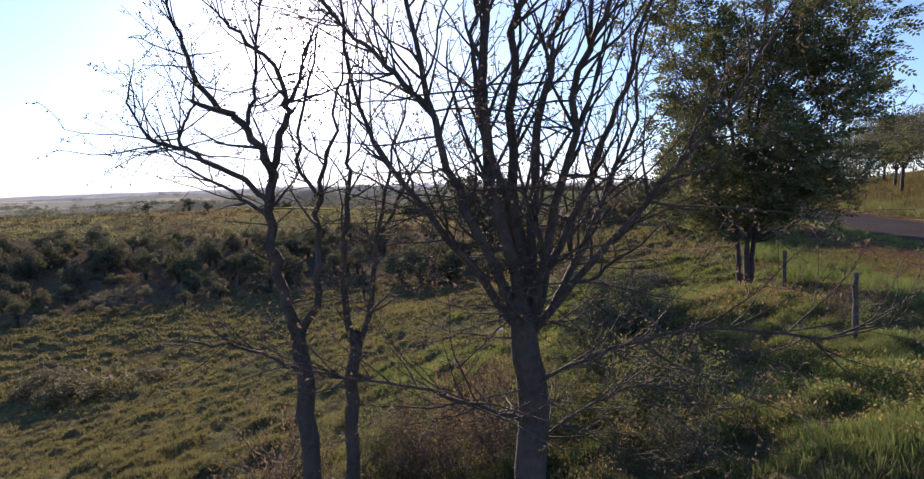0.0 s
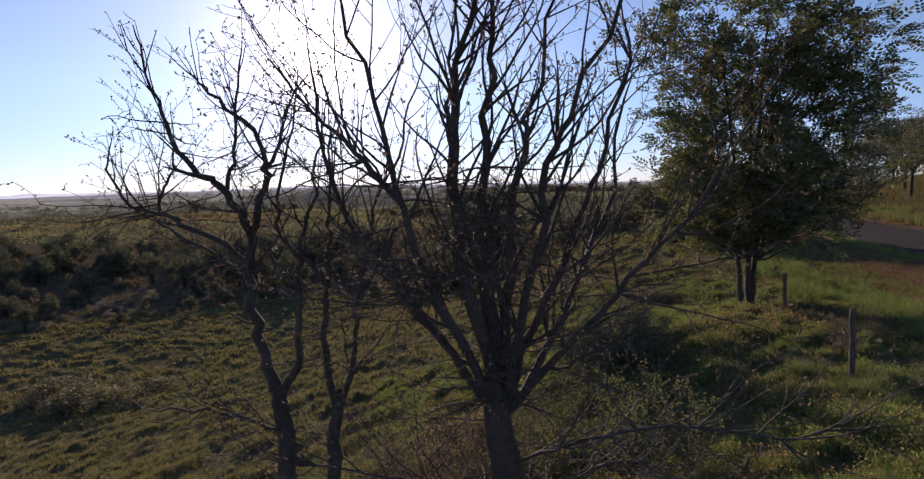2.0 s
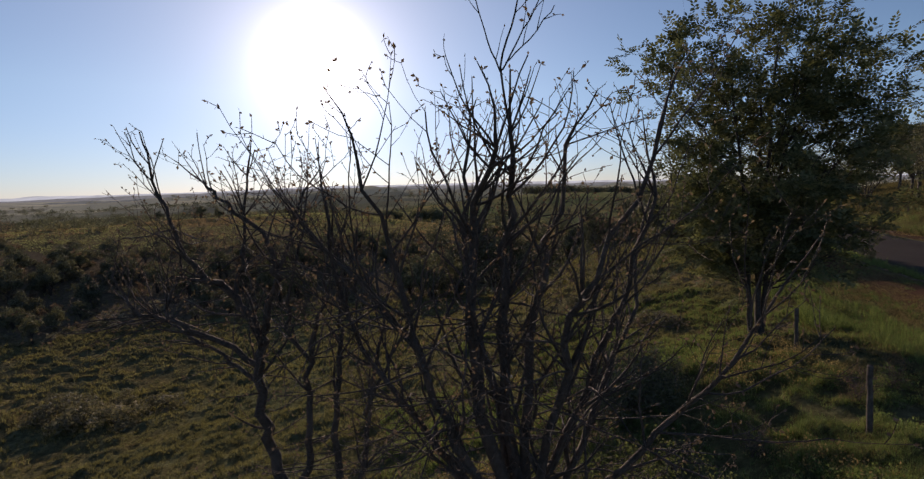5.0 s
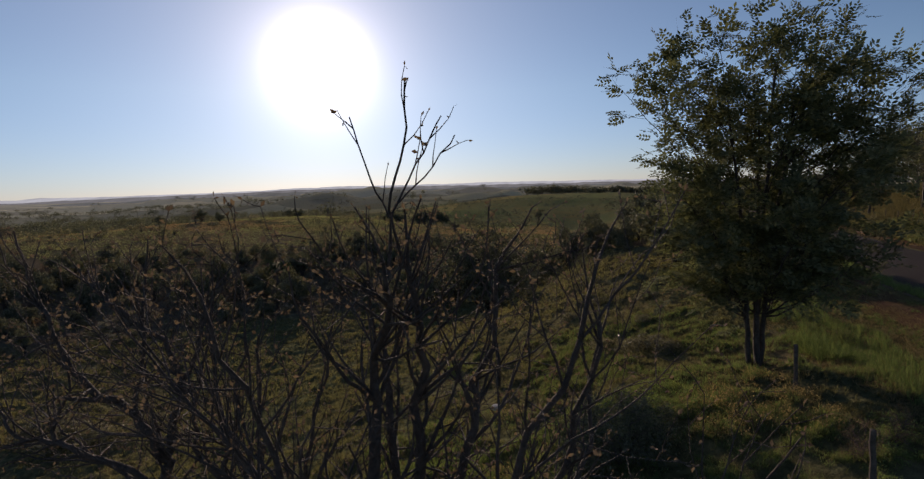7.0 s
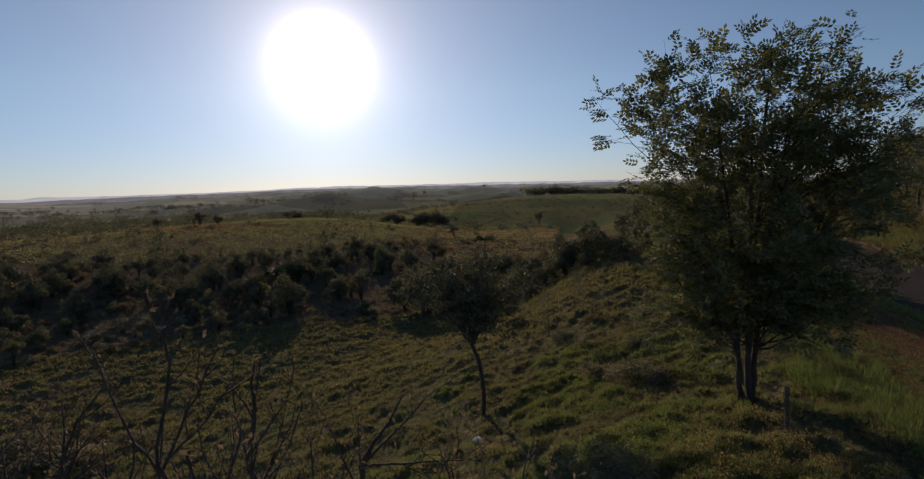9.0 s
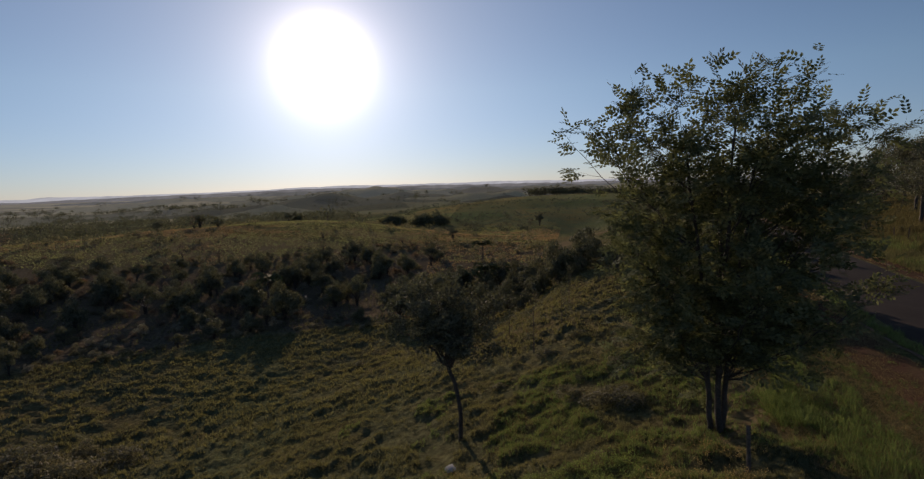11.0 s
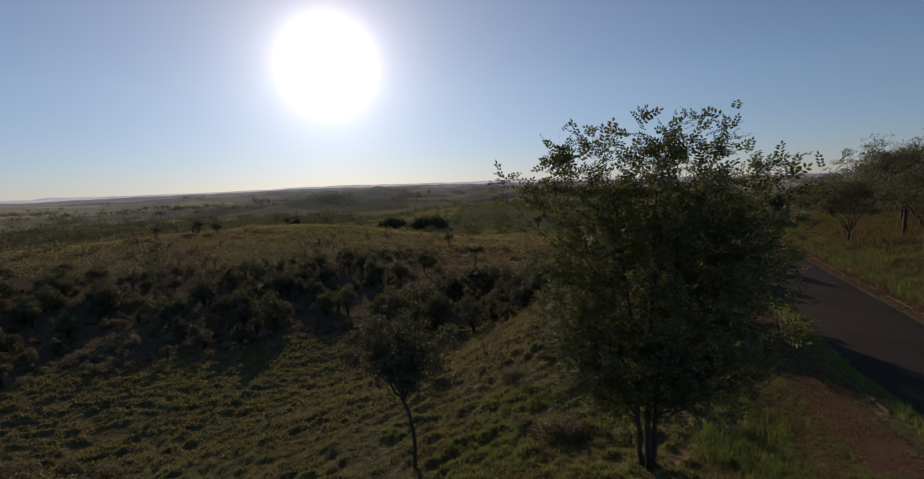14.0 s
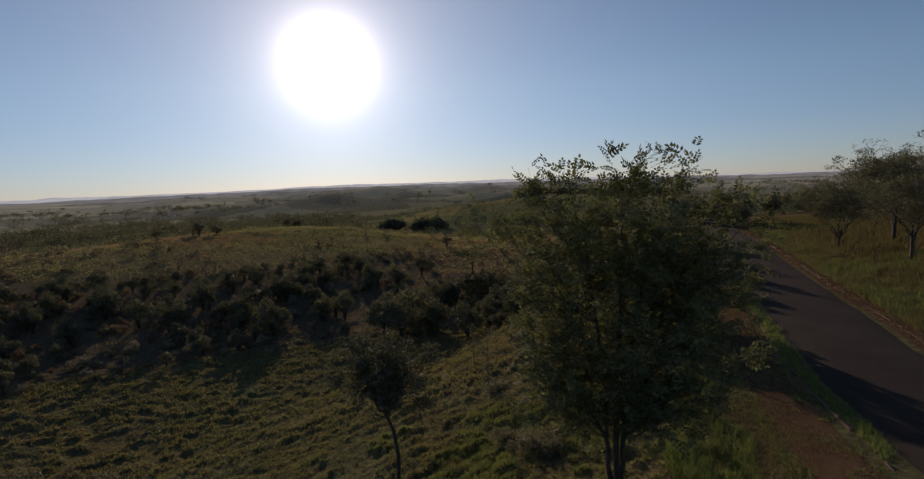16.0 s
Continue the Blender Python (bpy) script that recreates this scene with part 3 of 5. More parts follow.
rng = np.random.default_rng(7)
fork = (0.50, 4.32, 2.75)
bare_tree("bare_tree", (0.52, 4.35), "tall leafless grey tree with many upswept branches",
          ([(0.50, 4.35, -1.5), (0.52, 4.35, 0.8), (0.56, 4.35, 2.2), (0.48, 4.3, 2.8), (0.46, 4.28, 3.1)], 0.138, 0.075), [
    ([fork, (0.05, 4.1, 3.8), (-0.20, 4.0, 4.5), (-0.30, 3.9, 5.05), (-0.52, 3.75, 5.85)], 0.046, 0.011),
    ([(-0.21, 4.0, 4.55), (-0.48, 4.1, 4.85), (-0.80, 4.2, 5.15), (-1.05, 4.2, 5.45)], 0.030, 0.009),
    ([fork, (0.25, 4.2, 4.0), (0.20, 4.15, 4.9), (0.24, 4.1, 5.5), (0.36, 3.8, 6.0)], 0.066, 0.014),
    ([fork, (0.42, 4.4, 4.0), (0.40, 4.3, 5.0), (0.50, 4.2, 5.6), (0.46, 3.9, 6.1)], 0.058, 0.013),
    ([fork, (0.60, 4.5, 4.0), (0.75, 4.6, 4.9), (0.82, 4.6, 5.3), (1.0, 4.5, 6.1)], 0.052, 0.012),
    ([fork, (0.35, 4.6, 3.9), (0.15, 4.9, 4.8), (0.12, 5.0, 5.4), (0.2, 5.0, 6.1)], 0.050, 0.012),
    ([fork, (0.95, 4.0, 3.4), (1.40, 3.8, 4.0), (1.75, 3.7, 4.4), (2.05, 3.6, 4.95)], 0.036, 0.009),
    ([fork, (0.72, 4.1, 3.8), (0.84, 3.8, 4.8), (0.98, 3.6, 5.1), (1.3, 3.5, 6.0)], 0.045, 0.011),
    ([fork, (0.0, 4.5, 3.4), (-0.55, 4.6, 4.1), (-0.85, 4.6, 4.7), (-0.98, 4.6, 5.6)], 0.042, 0.011),
    ([fork, (0.95, 4.6, 3.3), (1.35, 4.9, 4.0), (1.6, 5.0, 4.6), (1.7, 5.0, 5.4)], 0.042, 0.011),
    ([fork, (0.80, 4.4, 3.5), (1.15, 4.4, 4.3), (1.35, 4.3, 4.9), (1.5, 4.2, 5.7)], 0.045, 0.011),
    ([(0.46, 3.9, 6.05), (0.40, 3.75, 6.4), (0.49, 3.7, 6.7), (0.51, 3.68, 7.0)], 0.009, 0.004),
    ([(0.41, 3.76, 6.35), (0.32, 3.72, 6.55), (0.24, 3.7, 6.84)], 0.006, 0.003),
    ([(0.41, 3.76, 6.38), (0.54, 3.72, 6.6), (0.67, 3.7, 6.83)], 0.006, 0.003),
    ([(0.43, 3.75, 6.42), (0.58, 3.7, 6.55), (0.73, 3.7, 6.74)], 0.005, 0.003),
    ([(0.52, 4.35, 2.3), (0.9, 3.9, 2.7), (1.6, 3.6, 3.0), (2.3, 3.5, 2.95), (2.6, 3.55, 2.97)], 0.017, 0.006),
    ([(0.52, 4.35, 2.0), (0.1, 4.0, 2.3), (-0.4, 3.9, 2.5), (-1.0, 4.0, 2.55)], 0.024, 0.007),
    ([(0.55, 4.35, 1.8), (1.1, 4.5, 2.1), (1.7, 4.6, 2.2), (2.3, 4.6, 1.9)], 0.015, 0.006),
], rng, 18, 8, 0.66, 6.48)
stem = (-1.97, 5.6, 4.22)
bare_tree("bare_tree", (-1.75, 5.7), "leafless grey-brown tree forking low into crooked branches",
          ([(-1.75, 5.7, -1.9), (-1.76, 5.7, 0.5), (-1.77, 5.7, 1.8), (-1.80, 5.68, 2.3), (-1.85, 5.66, 2.6)], 0.10, 0.066), [
    ([(-1.82, 5.68, 2.45), (-1.97, 5.6, 3.12), (-2.0, 5.6, 3.76), stem, (-2.16, 5.55, 4.6), (-2.37, 5.5, 4.8)], 0.066, 0.034),
    ([(-2.37, 5.5, 4.8), (-2.62, 5.45, 5.08), (-2.70, 5.4, 5.41), (-2.79, 5.4, 5.7), (-2.86, 5.35, 6.15)], 0.034, 0.008),
    ([stem, (-1.81, 5.6, 4.67), (-1.78, 5.6, 4.97), (-1.96, 5.55, 5.36), (-2.25, 5.5, 5.63), (-2.42, 5.5, 5.8)], 0.044, 0.010),
    ([(-2.2, 5.55, 4.66), (-2.11, 5.6, 4.95), (-2.06, 5.6, 5.45), (-1.99, 5.6, 5.92)], 0.026, 0.010),
    ([(-1.79, 5.6, 4.85), (-1.66, 5.7, 5.15), (-1.62, 5.75, 5.38), (-1.45, 5.8, 5.75)], 0.026, 0.009),
    ([(-2.0, 5.6, 3.9), (-2.52, 5.5, 4.26), (-2.82, 5.45, 4.45), (-3.06, 5.4, 4.51), (-3.20, 5.4, 4.70), (-3.28, 5.4, 4.95)], 0.034, 0.009),
    ([(-2.82, 5.45, 4.45), (-2.82, 5.5, 4.65), (-2.70, 5.5, 4.88), (-2.66, 5.5, 5.17)], 0.020, 0.008),
    ([(-2.0, 5.6, 3.7), (-2.35, 5.7, 3.95), (-2.78, 5.8, 4.15), (-3.05, 5.9, 4.30), (-3.25, 5.9, 4.42)], 0.026, 0.007),
    ([(-1.80, 5.68, 2.3), (-1.58, 5.7, 2.9), (-1.56, 5.7, 3.6), (-1.46, 5.7, 4.2), (-1.34, 5.6, 4.6), (-1.19, 5.6, 5.3)], 0.050, 0.010),
    ([(-1.50, 5.7, 3.9), (-1.70, 5.6, 4.3), (-1.55, 5.5, 4.9), (-1.40, 5.5, 5.6)], 0.026, 0.009),
    ([(-1.78, 5.7, 2.0), (-2.1, 5.4, 2.3), (-2.5, 5.2, 2.5), (-2.9, 5.2, 2.5)], 0.028, 0.008),
], rng, 9, 6, 0.52, 6.2)
bare_tree("bare_tree", (-1.25, 5.9), "slim leafless tree beside a larger bare one",
          ([(-1.33, 5.9, -1.8), (-1.33, 5.9, 0.6), (-1.32, 5.9, 1.6), (-1.26, 5.9, 2.1), (-1.22, 5.9, 2.4)], 0.078, 0.05), [
    ([(-1.24, 5.9, 2.2), (-1.32, 5.9, 3.0), (-1.26, 5.85, 3.9), (-1.21, 5.8, 4.4), (-1.16, 5.8, 5.2)], 0.050, 0.011),
    ([(-1.26, 5.9, 2.0), (-1.05, 6.0, 2.8), (-0.95, 6.0, 3.6), (-0.78, 6.0, 4.3), (-0.60, 6.0, 4.9)], 0.040, 0.010),
    ([(-1.05, 6.0, 3.2), (-0.70, 6.0, 3.9), (-0.45, 6.0, 4.3), (-0.25, 6.0, 4.5)], 0.026, 0.008),
], rng, 10, 5, 0.58, 5.6)


def sprays(geo, ends, dirs, count, length, leaflet, rng, scatter, pairs=4):
    """Feathered leaves: leaflets in pairs along a stalk, with one at its tip."""
    pick = rng.integers(0, len(ends), count)
    d = np.array(dirs)[pick] * 0.9 + rng.normal(size=(count, 3)) * 0.55
    d[:, 2] = d[:, 2] * 0.6 - 0.12
    d /= np.linalg.norm(d, axis=1)[:, None]
    base = np.array(ends)[pick] + rng.normal(size=(count, 3)) * scatter
    s = np.cross(d, np.array([0, 0, 1.0]) + rng.normal(size=(count, 3)) * 0.45)
    s /= np.linalg.norm(s, axis=1)[:, None] + 1e-9
    size = rng.uniform(0.75, 1.2, size=(count, 1))
    for k in range(pairs):
        for sign in (-1, 1):
            at = base + d * length * size * (k + 0.8) / (pairs + 0.3)
            way = s * sign * 0.85 + d * 0.45 + rng.normal(size=(count, 3)) * 0.12
            blades(geo, at, way, s * 0 + d, leaflet * size, rng)
    blades(geo, base + d * length * size, d, s, leaflet * size, rng)


def blades(geo, at, way, across, length, rng):
    way = way / np.linalg.norm(way, axis=1)[:, None]
    across = across - way * np.sum(across * way, axis=1)[:, None]
    across /= np.linalg.norm(across, axis=1)[:, None] + 1e-9
    n = len(at)
    mid = at + way * length * 0.5
    v = np.stack([at, mid + across * length * 0.27, at + way * length, mid - across * length * 0.27], axis=1).reshape(-1, 3)
    geo.add(v, np.arange(4 * n).reshape(n, 4))


def leafy_tree(name, x, y, label, rng, height, spread, stems, leaf_count, leaf_size, leaf_mat, bark, trunk_r, low=0.22, lean=(0, 0),
               levels=2, group="", twigs=8, category="tree", coarse=False):
    """A broadleaf tree: rising stems, limbs, and leaves gathered at the twigs."""
    root = thing(name, pose(x, y, float(land(x, y)) - 0.05), label, category, group)
    wood, crown = Geo(), Geo()
    tips = []
    for s in range(stems):
        a = math.tau * s / stems + rng.uniform(-0.4, 0.4)
        out = 0.0 if stems == 1 else rng.uniform(0.25, 0.5) * spread
        top = height * rng.uniform(0.78, 0.92)
        b = 0.0 if stems == 1 else trunk_r * 1.9
        ca, sa = math.cos(a), math.sin(a)
        pts = [(ca * b, sa * b, 0), (ca * (b + out * 0.12) + lean[0] * 0.2, sa * (b + out * 0.12) + lean[1] * 0.2, top * 0.25),
               (ca * out * 0.5 + lean[0] * 0.6, sa * out * 0.5 + lean[1] * 0.6, top * 0.6), (ca * out + lean[0], sa * out + lean[1], top)]
        line, radii = limb(wood, pts, trunk_r, trunk_r * 0.16, rng, 5 if coarse else 8, 0.03 * spread / 4)
        n = len(line)
        for k in range(twigs):
            f = low + (1 - low) * (k + rng.uniform(0, 1)) / twigs
            i = min(int(f * (n - 1)), n - 2)
            ang = rng.uniform(0, math.tau) if stems == 1 else a + rng.normal() * 1.1
            d = Vector((math.cos(ang), math.sin(ang), rng.uniform(0.15, 0.75)))
            reach = spread * rng.uniform(0.35, 0.62) * (1.0 if f < 0.75 else 0.75)
            twig(wood, line[i], d, reach, max(radii[i] * 0.4, 0.012), rng, levels, tips, 0.12, 0.3, 4, 5, 0.62, 0.95, coarse)
        twig(wood, line[-1], line[-1] - line[-2], spread * 0.3, radii[-1], rng, levels, tips, 0.2, 0.3, 4, 5, 0.6, 0.7, coarse)
    tips = [t for t in tips if t[2] <= 1]
    ends = np.array([np.array(p) for p, d, level in tips])
    dirs = np.array([np.array(d) for p, d, level in tips])
    pick = rng.integers(0, len(ends), leaf_count)
    back = rng.uniform(-0.5, 0.15, size=(leaf_count, 1)) * leaf_size * 5
    places = ends[pick] + dirs[pick] * back + rng.normal(size=(leaf_count, 3)) * leaf_size * 1.3
    crown.leaves(places, leaf_size, rng, dirs[pick] * 0.6, 0.46, 0.25)
    part("trunk", wood, bark, root, smooth=True)
    part("crown", crown, leaf_mat, root)
    return root


def fence_tree(x, y):
    """The big tree: four trunks side by side, boughs rising to an uneven crown of feathered leaves."""
    rng = np.random.default_rng(21)
    root = thing("leafy_tree", pose(x, y, float(land(x, y)) - 0.05), "dense dark green tree with several trunks beside the fence", "tree")
    crown, ends, dirs, stems = Geo(), [], [], []
    for k, (bx, by, tx, ty, top) in enumerate(((-0.26, 0.0, -1.0, 0.2, 9.0), (-0.02, -0.10, 0.2, -0.5, 9.7), (0.24, 0.05, 1.3, 0.2, 9.3), (0.08, 0.22, 0.6, 1.2, 8.8))):
        wood = Geo()
        line, radii = limb(wood, [(bx, by, -0.2), (bx * 1.2, by * 1.2, 1.6), (bx + (tx - bx) * 0.25, by + (ty - by) * 0.25, top * 0.42), (bx + (tx - bx) * 0.6, by + (ty - by) * 0.6, top * 0.72), (tx, ty, top)], (0.10, 0.115, 0.10, 0.085)[k], 0.03, rng, 9, 0.03, 0.9)
        part("trunk", wood, M_BARK_DARK, root, smooth=True)
        stems.append((line, radii))
    height = (1.7, 2.6, 3.6, 5.0, 6.5, 8.0, 9.5, 10.6, 11.4)
    reach = (1.2, 2.2, 2.9, 3.3, 3.5, 3.2, 2.9, 2.3, 1.4)
    goals = [(gx * 0.93, gy, gz - 0.55 - 0.24 * max(gz - 8.5, 0)) for gx, gy, gz in ((-5.0, -0.4, 10.3), (-4.0, -0.8, 9.9), (-3.0, 0.3, 11.7), (-1.7, -0.5, 11.9), (-2.6, 0.8, 11.0), (0.7, 0.2, 12.2), (0.1, -0.7, 11.7), (2.4, -0.2, 12.0), (1.7, 0.8, 11.5),
             (3.9, 0.3, 10.8), (5.4, 0.0, 10.5), (4.6, -0.4, 10.1), (5.3, 0.5, 8.9), (4.9, -0.8, 5.2), (4.6, 0.4, 6.9), (4.9, 0.3, 7.6), (-3.3, 0.2, 5.0), (-3.3, -0.8, 6.6), (-2.8, 0.6, 3.6), (3.7, -0.6, 3.9))]
    for k in range(78):
        z = rng.uniform(1.9, 9.7)
        a, r = rng.uniform(0, math.tau), float(np.interp(z, height, reach)) * math.sqrt(rng.uniform(0.12, 1.0))
        goals.append((r * math.cos(a) + 0.45, r * math.sin(a) * 0.9, z))
    for gx, gy, gz in goals:
        boughs = Geo()
        goal = Vector((gx, gy, gz))
        flat = math.hypot(gx, gy)
        want = max(1.5, gz - 0.55 * flat - 0.8)
        line, radii = min(stems, key=lambda s: min((p - goal).length for p in s[0]))
        i = min(range(2, len(line) - 1), key=lambda j: abs(line[j].z - want))
        p = line[i]
        mid = p.lerp(goal, 0.5) + Vector((0, 0, 0.10 * (goal - p).length * (0.3 if gz < 4 else -0.6)))
        way, thick = limb(boughs, [p, mid, goal], min(radii[i] * 0.5, 0.012 + 0.009 * (goal - p).length), 0.008, rng, 5, 0.03 * (goal - p).length / 2)
        n = len(way)
        for j in range(8):
            i = min(int(n * (0.3 + 0.7 * (j + rng.uniform(0, 1)) / 8)), n - 1)
            d = (way[min(i + 1, n - 1)] - way[max(i - 1, 0)]).normalized()
            side = Vector(rng.normal(size=3))
            side.z *= 0.45
            d = (d * 0.7 + side.normalized() * 0.8 + Vector((0, 0, 0.12))).normalized()
            tips = []
            twig(boughs, way[i], d, rng.uniform(0.45, 0.95), 0.009, rng, 1, tips, 0.12, 0.3, 2, 3, 0.7, 0.8, True)
            ends += [tuple(t[0]) for t in tips]
            dirs += [tuple(t[1]) for t in tips]
        ends += [tuple(goal)] * 3
        dirs += [tuple((way[-1] - way[-2]).normalized())] * 3
        part("bough", boughs, M_BARK_DARK, root, smooth=True)
    sprays(crown, ends, dirs, 8000, 0.46, 0.165, rng, 0.09)
    part("crown", crown, M_LEAF_TREE, root)


fence_tree(10.25, 19.25)


def clumped(geo, lobes, count, leaf, rng):
    """Leaves gathered on rounded, uneven clumps (centre, half widths), facing mostly outwards."""
    size = np.array([w[0] * w[2] for _, w in lobes])
    pick = rng.choice(len(lobes), count, p=size / size.sum())
    centre, half = np.array([c for c, _ in lobes])[pick], np.array([w for _, w in lobes])[pick]
    n = rng.normal(size=(count, 3))
    n[:, 2] = n[:, 2] * 0.9 + 0.25
    n /= np.linalg.norm(n, axis=1)[:, None]
    ragged = 1 + 0.22 * np.sin(n[:, :1] * 7 + pick[:, None]) * np.cos(n[:, 1:2] * 6 + 2 * pick[:, None])
    at = centre + n * half * ragged * rng.uniform(0.45, 1.12, size=(count, 1)) ** 0.6
    face = n + rng.normal(size=(count, 3)) * 0.55
    face /= np.linalg.norm(face, axis=1)[:, None]
    way = np.cross(face, rng.normal(size=(count, 3)))
    way /= np.linalg.norm(way, axis=1)[:, None] + 1e-9
    blades(geo, at, way, np.cross(face, way), leaf * rng.uniform(0.6, 1.35, size=(count, 1)), rng)


def umbrella_tree(name, x, y, height, spread, seed, label, group, low, leaf, count, limbs=6, flat=0.72, lean=0.12, girth=0.022):
    """A dark crooked trunk forking into limbs that carry a broad, broken crown of leaves."""
    rng = np.random.default_rng(seed)
    root = thing(name, pose(x, y, float(land(x, y)) - 0.05), label, "tree", group)
    wood, crown, tips = Geo(), Geo(), []
    fork = height * rng.uniform(low, low + 0.06)
    limb(wood, [(0, 0, -0.2), (0.05, 0, fork * 0.5), (lean, 0.05, fork), (lean, 0.05, fork + 0.1)], girth * height, girth * 0.75 * height, rng, 8, 0.02, 1.0)
    for k in range(limbs):
        a = math.tau * k / limbs + rng.uniform(-0.4, 0.4)
        out, top = spread * rng.uniform(0.5, 0.9) * (0.4 if k % 3 == 2 else 1), height * (0.93 if k % 3 == 2 else rng.uniform(flat, 0.9))
        ca, sa = math.cos(a), math.sin(a)
        pts = [(lean, 0.05, fork), (lean + ca * out * 0.3, sa * out * 0.3, fork + (top - fork) * 0.45), (lean + ca * out * 0.62, sa * out * 0.62, fork + (top - fork) * 0.78), (lean + ca * out, sa * out, top)]
        line, radii = limb(wood, pts, 0.012 * height, 0.02, rng, 6, 0.014 * spread)
        n = len(line)
        for j in range(11):
            i = int(n * rng.uniform(0.4, 0.99))
            b = rng.uniform(0, math.tau)
            d = Vector((math.cos(b), math.sin(b), rng.uniform(0.0, 0.7)))
            twig(wood, line[i], d, spread * rng.uniform(0.2, 0.36), 0.004 * spread, rng, 2, tips, 0.1, 0.35, 3, 4, 0.62, 0.9, True)
    ends = np.array([np.array(p) for p, d, level in tips if level <= 1])
    lobes = [(e, np.array([1.0, 1.0, 0.5]) * spread * rng.uniform(0.07, 0.15)) for e in ends if rng.random() < 0.34]
    clumped(crown, lobes, count, leaf, rng)
    part("trunk", wood, M_BARK_DARK, root, smooth=True)
    part("crown", crown, M_LEAF_DEEP, root)
    return root


umbrella_tree("small_tree", 1.55, 23.2, 6.1, 2.5, 52, "small dark tree with a slim trunk in the pasture", "", 0.46, 0.12, 16000, 11, 0.70, -0.35, 0.015)
for x, y, h, w in ((5.7, 34.0, 4.9, 0.9), (4.6, 41.2, 3.0, 1.3), (8.0, 38.0, 3.2, 0.7), (9.5, 44.0, 3.6, 0.8)):
    leafy_tree("sapling", x, y, "thin sapling with sparse leaves in the grass", rng, h, w, 1, 420, 0.12, M_LEAF_DEEP, M_BARK_BROWN, 0.045, 0.3, group="saplings in the pasture", twigs=7)

# ---- the thicket in the valley ----
SHRUB_GROUP = "shrubs of the valley thicket"


def shrub_kind(name, label, seed, height, spread, stems, count, leaf, mat, low, category="shrub", clumps=11):
    """A shrub or tree of the thicket: stems fanning out to rounded clumps of leaves."""
    rng = np.random.default_rng(seed)
    root = thing(name, pose(-30.0, 70.0 + seed, float(land(-30.0, 70.0 + seed))), label, category, SHRUB_GROUP)
    wood, crown, lobes = Geo(), Geo(), []
    for k in range(clumps):
        a, f = k * 2.4 + rng.uniform(-0.5, 0.5), math.sqrt((k + 0.5) / clumps)
        z = height * (low + (0.86 - low) * rng.uniform(0.35 * (1 - f), 1 - 0.55 * f * f))
        r = 0.5 * spread * f * rng.uniform(0.75, 1.1)
        c = np.array([r * math.cos(a), r * math.sin(a), max(z, 0.12 * spread)])
        w = spread * rng.uniform(0.13, 0.24)
        lobes.append((c, np.array([w, w, w * rng.uniform(0.65, 0.95)])))
        b = k % stems * math.tau / stems
        limb(wood, [(0.08 * math.cos(b), 0.08 * math.sin(b), -0.15), (c[0] * 0.3, c[1] * 0.3, c[2] * 0.5), tuple(c)], 0.018 * height * (0.6 if stems > 3 else 1), 0.008, rng, 4, 0.02 * spread)
        if count < 900:
            for j in range(5):
                d = Vector(rng.normal(size=3))
                d.z = abs(d.z)
                twig(wood, Vector(c), d, w * 2.0, 0.014, rng, 1, [], 0.2, 0.4, 4, 3, 0.7, 0.8, True)
    clumped(crown, lobes, count, leaf, rng)
    part("trunk" if category == "tree" else "stems", wood, M_BARK_DARK, root, smooth=True)
    part("crown", crown, mat, root)
    return root


kinds = [
    (shrub_kind("shrub", "dense dark olive shrub in the valley thicket", 1, 3.4, 3.6, 5, 2600, 0.24, M_LEAF_OLIVE, 0.05, clumps=13), 2.0),
    (shrub_kind("withered_shrub", "brown half-withered shrub in the valley thicket", 2, 3.0, 3.2, 5, 1500, 0.20, M_LEAF_DRY, 0.10), 3.2),
    (shrub_kind("thicket_tree", "dark green broadleaf tree rising from the thicket", 3, 6.6, 4.6, 2, 3400, 0.27, M_LEAF_DEEP, 0.34, "tree", 15), 1.3),
    (shrub_kind("low_shrub", "low spreading dull green shrub at the thicket's edge", 4, 1.7, 3.0, 5, 1800, 0.18, M_LEAF_OLIVE, 0.0), 1.6),
    (shrub_kind("thicket_tree", "dense blackish-green tree standing in the thicket", 6, 4.8, 4.0, 3, 3600, 0.25, M_LEAF_DEEP, 0.12, "tree", 14), 2.2),
    (shrub_kind("thicket_tree", "thin sparse tree with bare twigs in the thicket", 5, 5.4, 3.4, 3, 420, 0.18, M_LEAF_DRY, 0.25, "tree", 10), 1.6),
    (shrub_kind("grey_shrub", "pale grey-leaved shrub among darker ones in the thicket", 7, 2.6, 2.6, 5, 1300, 0.19, M_LEAF_PALE, 0.1), 1.6),
]
first = {k: True for k, _ in kinds}


def plant(kind, x, y, size, rng):
    m = pose(x, y, float(land(x, y)) - 0.06 * size, 0, 0, rng.uniform(0, 360)) @ Matrix.Diagonal((size, size, size * rng.uniform(0.85, 1.15), 1))
    if first.get(kind):
        kind.matrix_basis = m
        first[kind] = False
        return kind
    return copy_thing(kind, m)


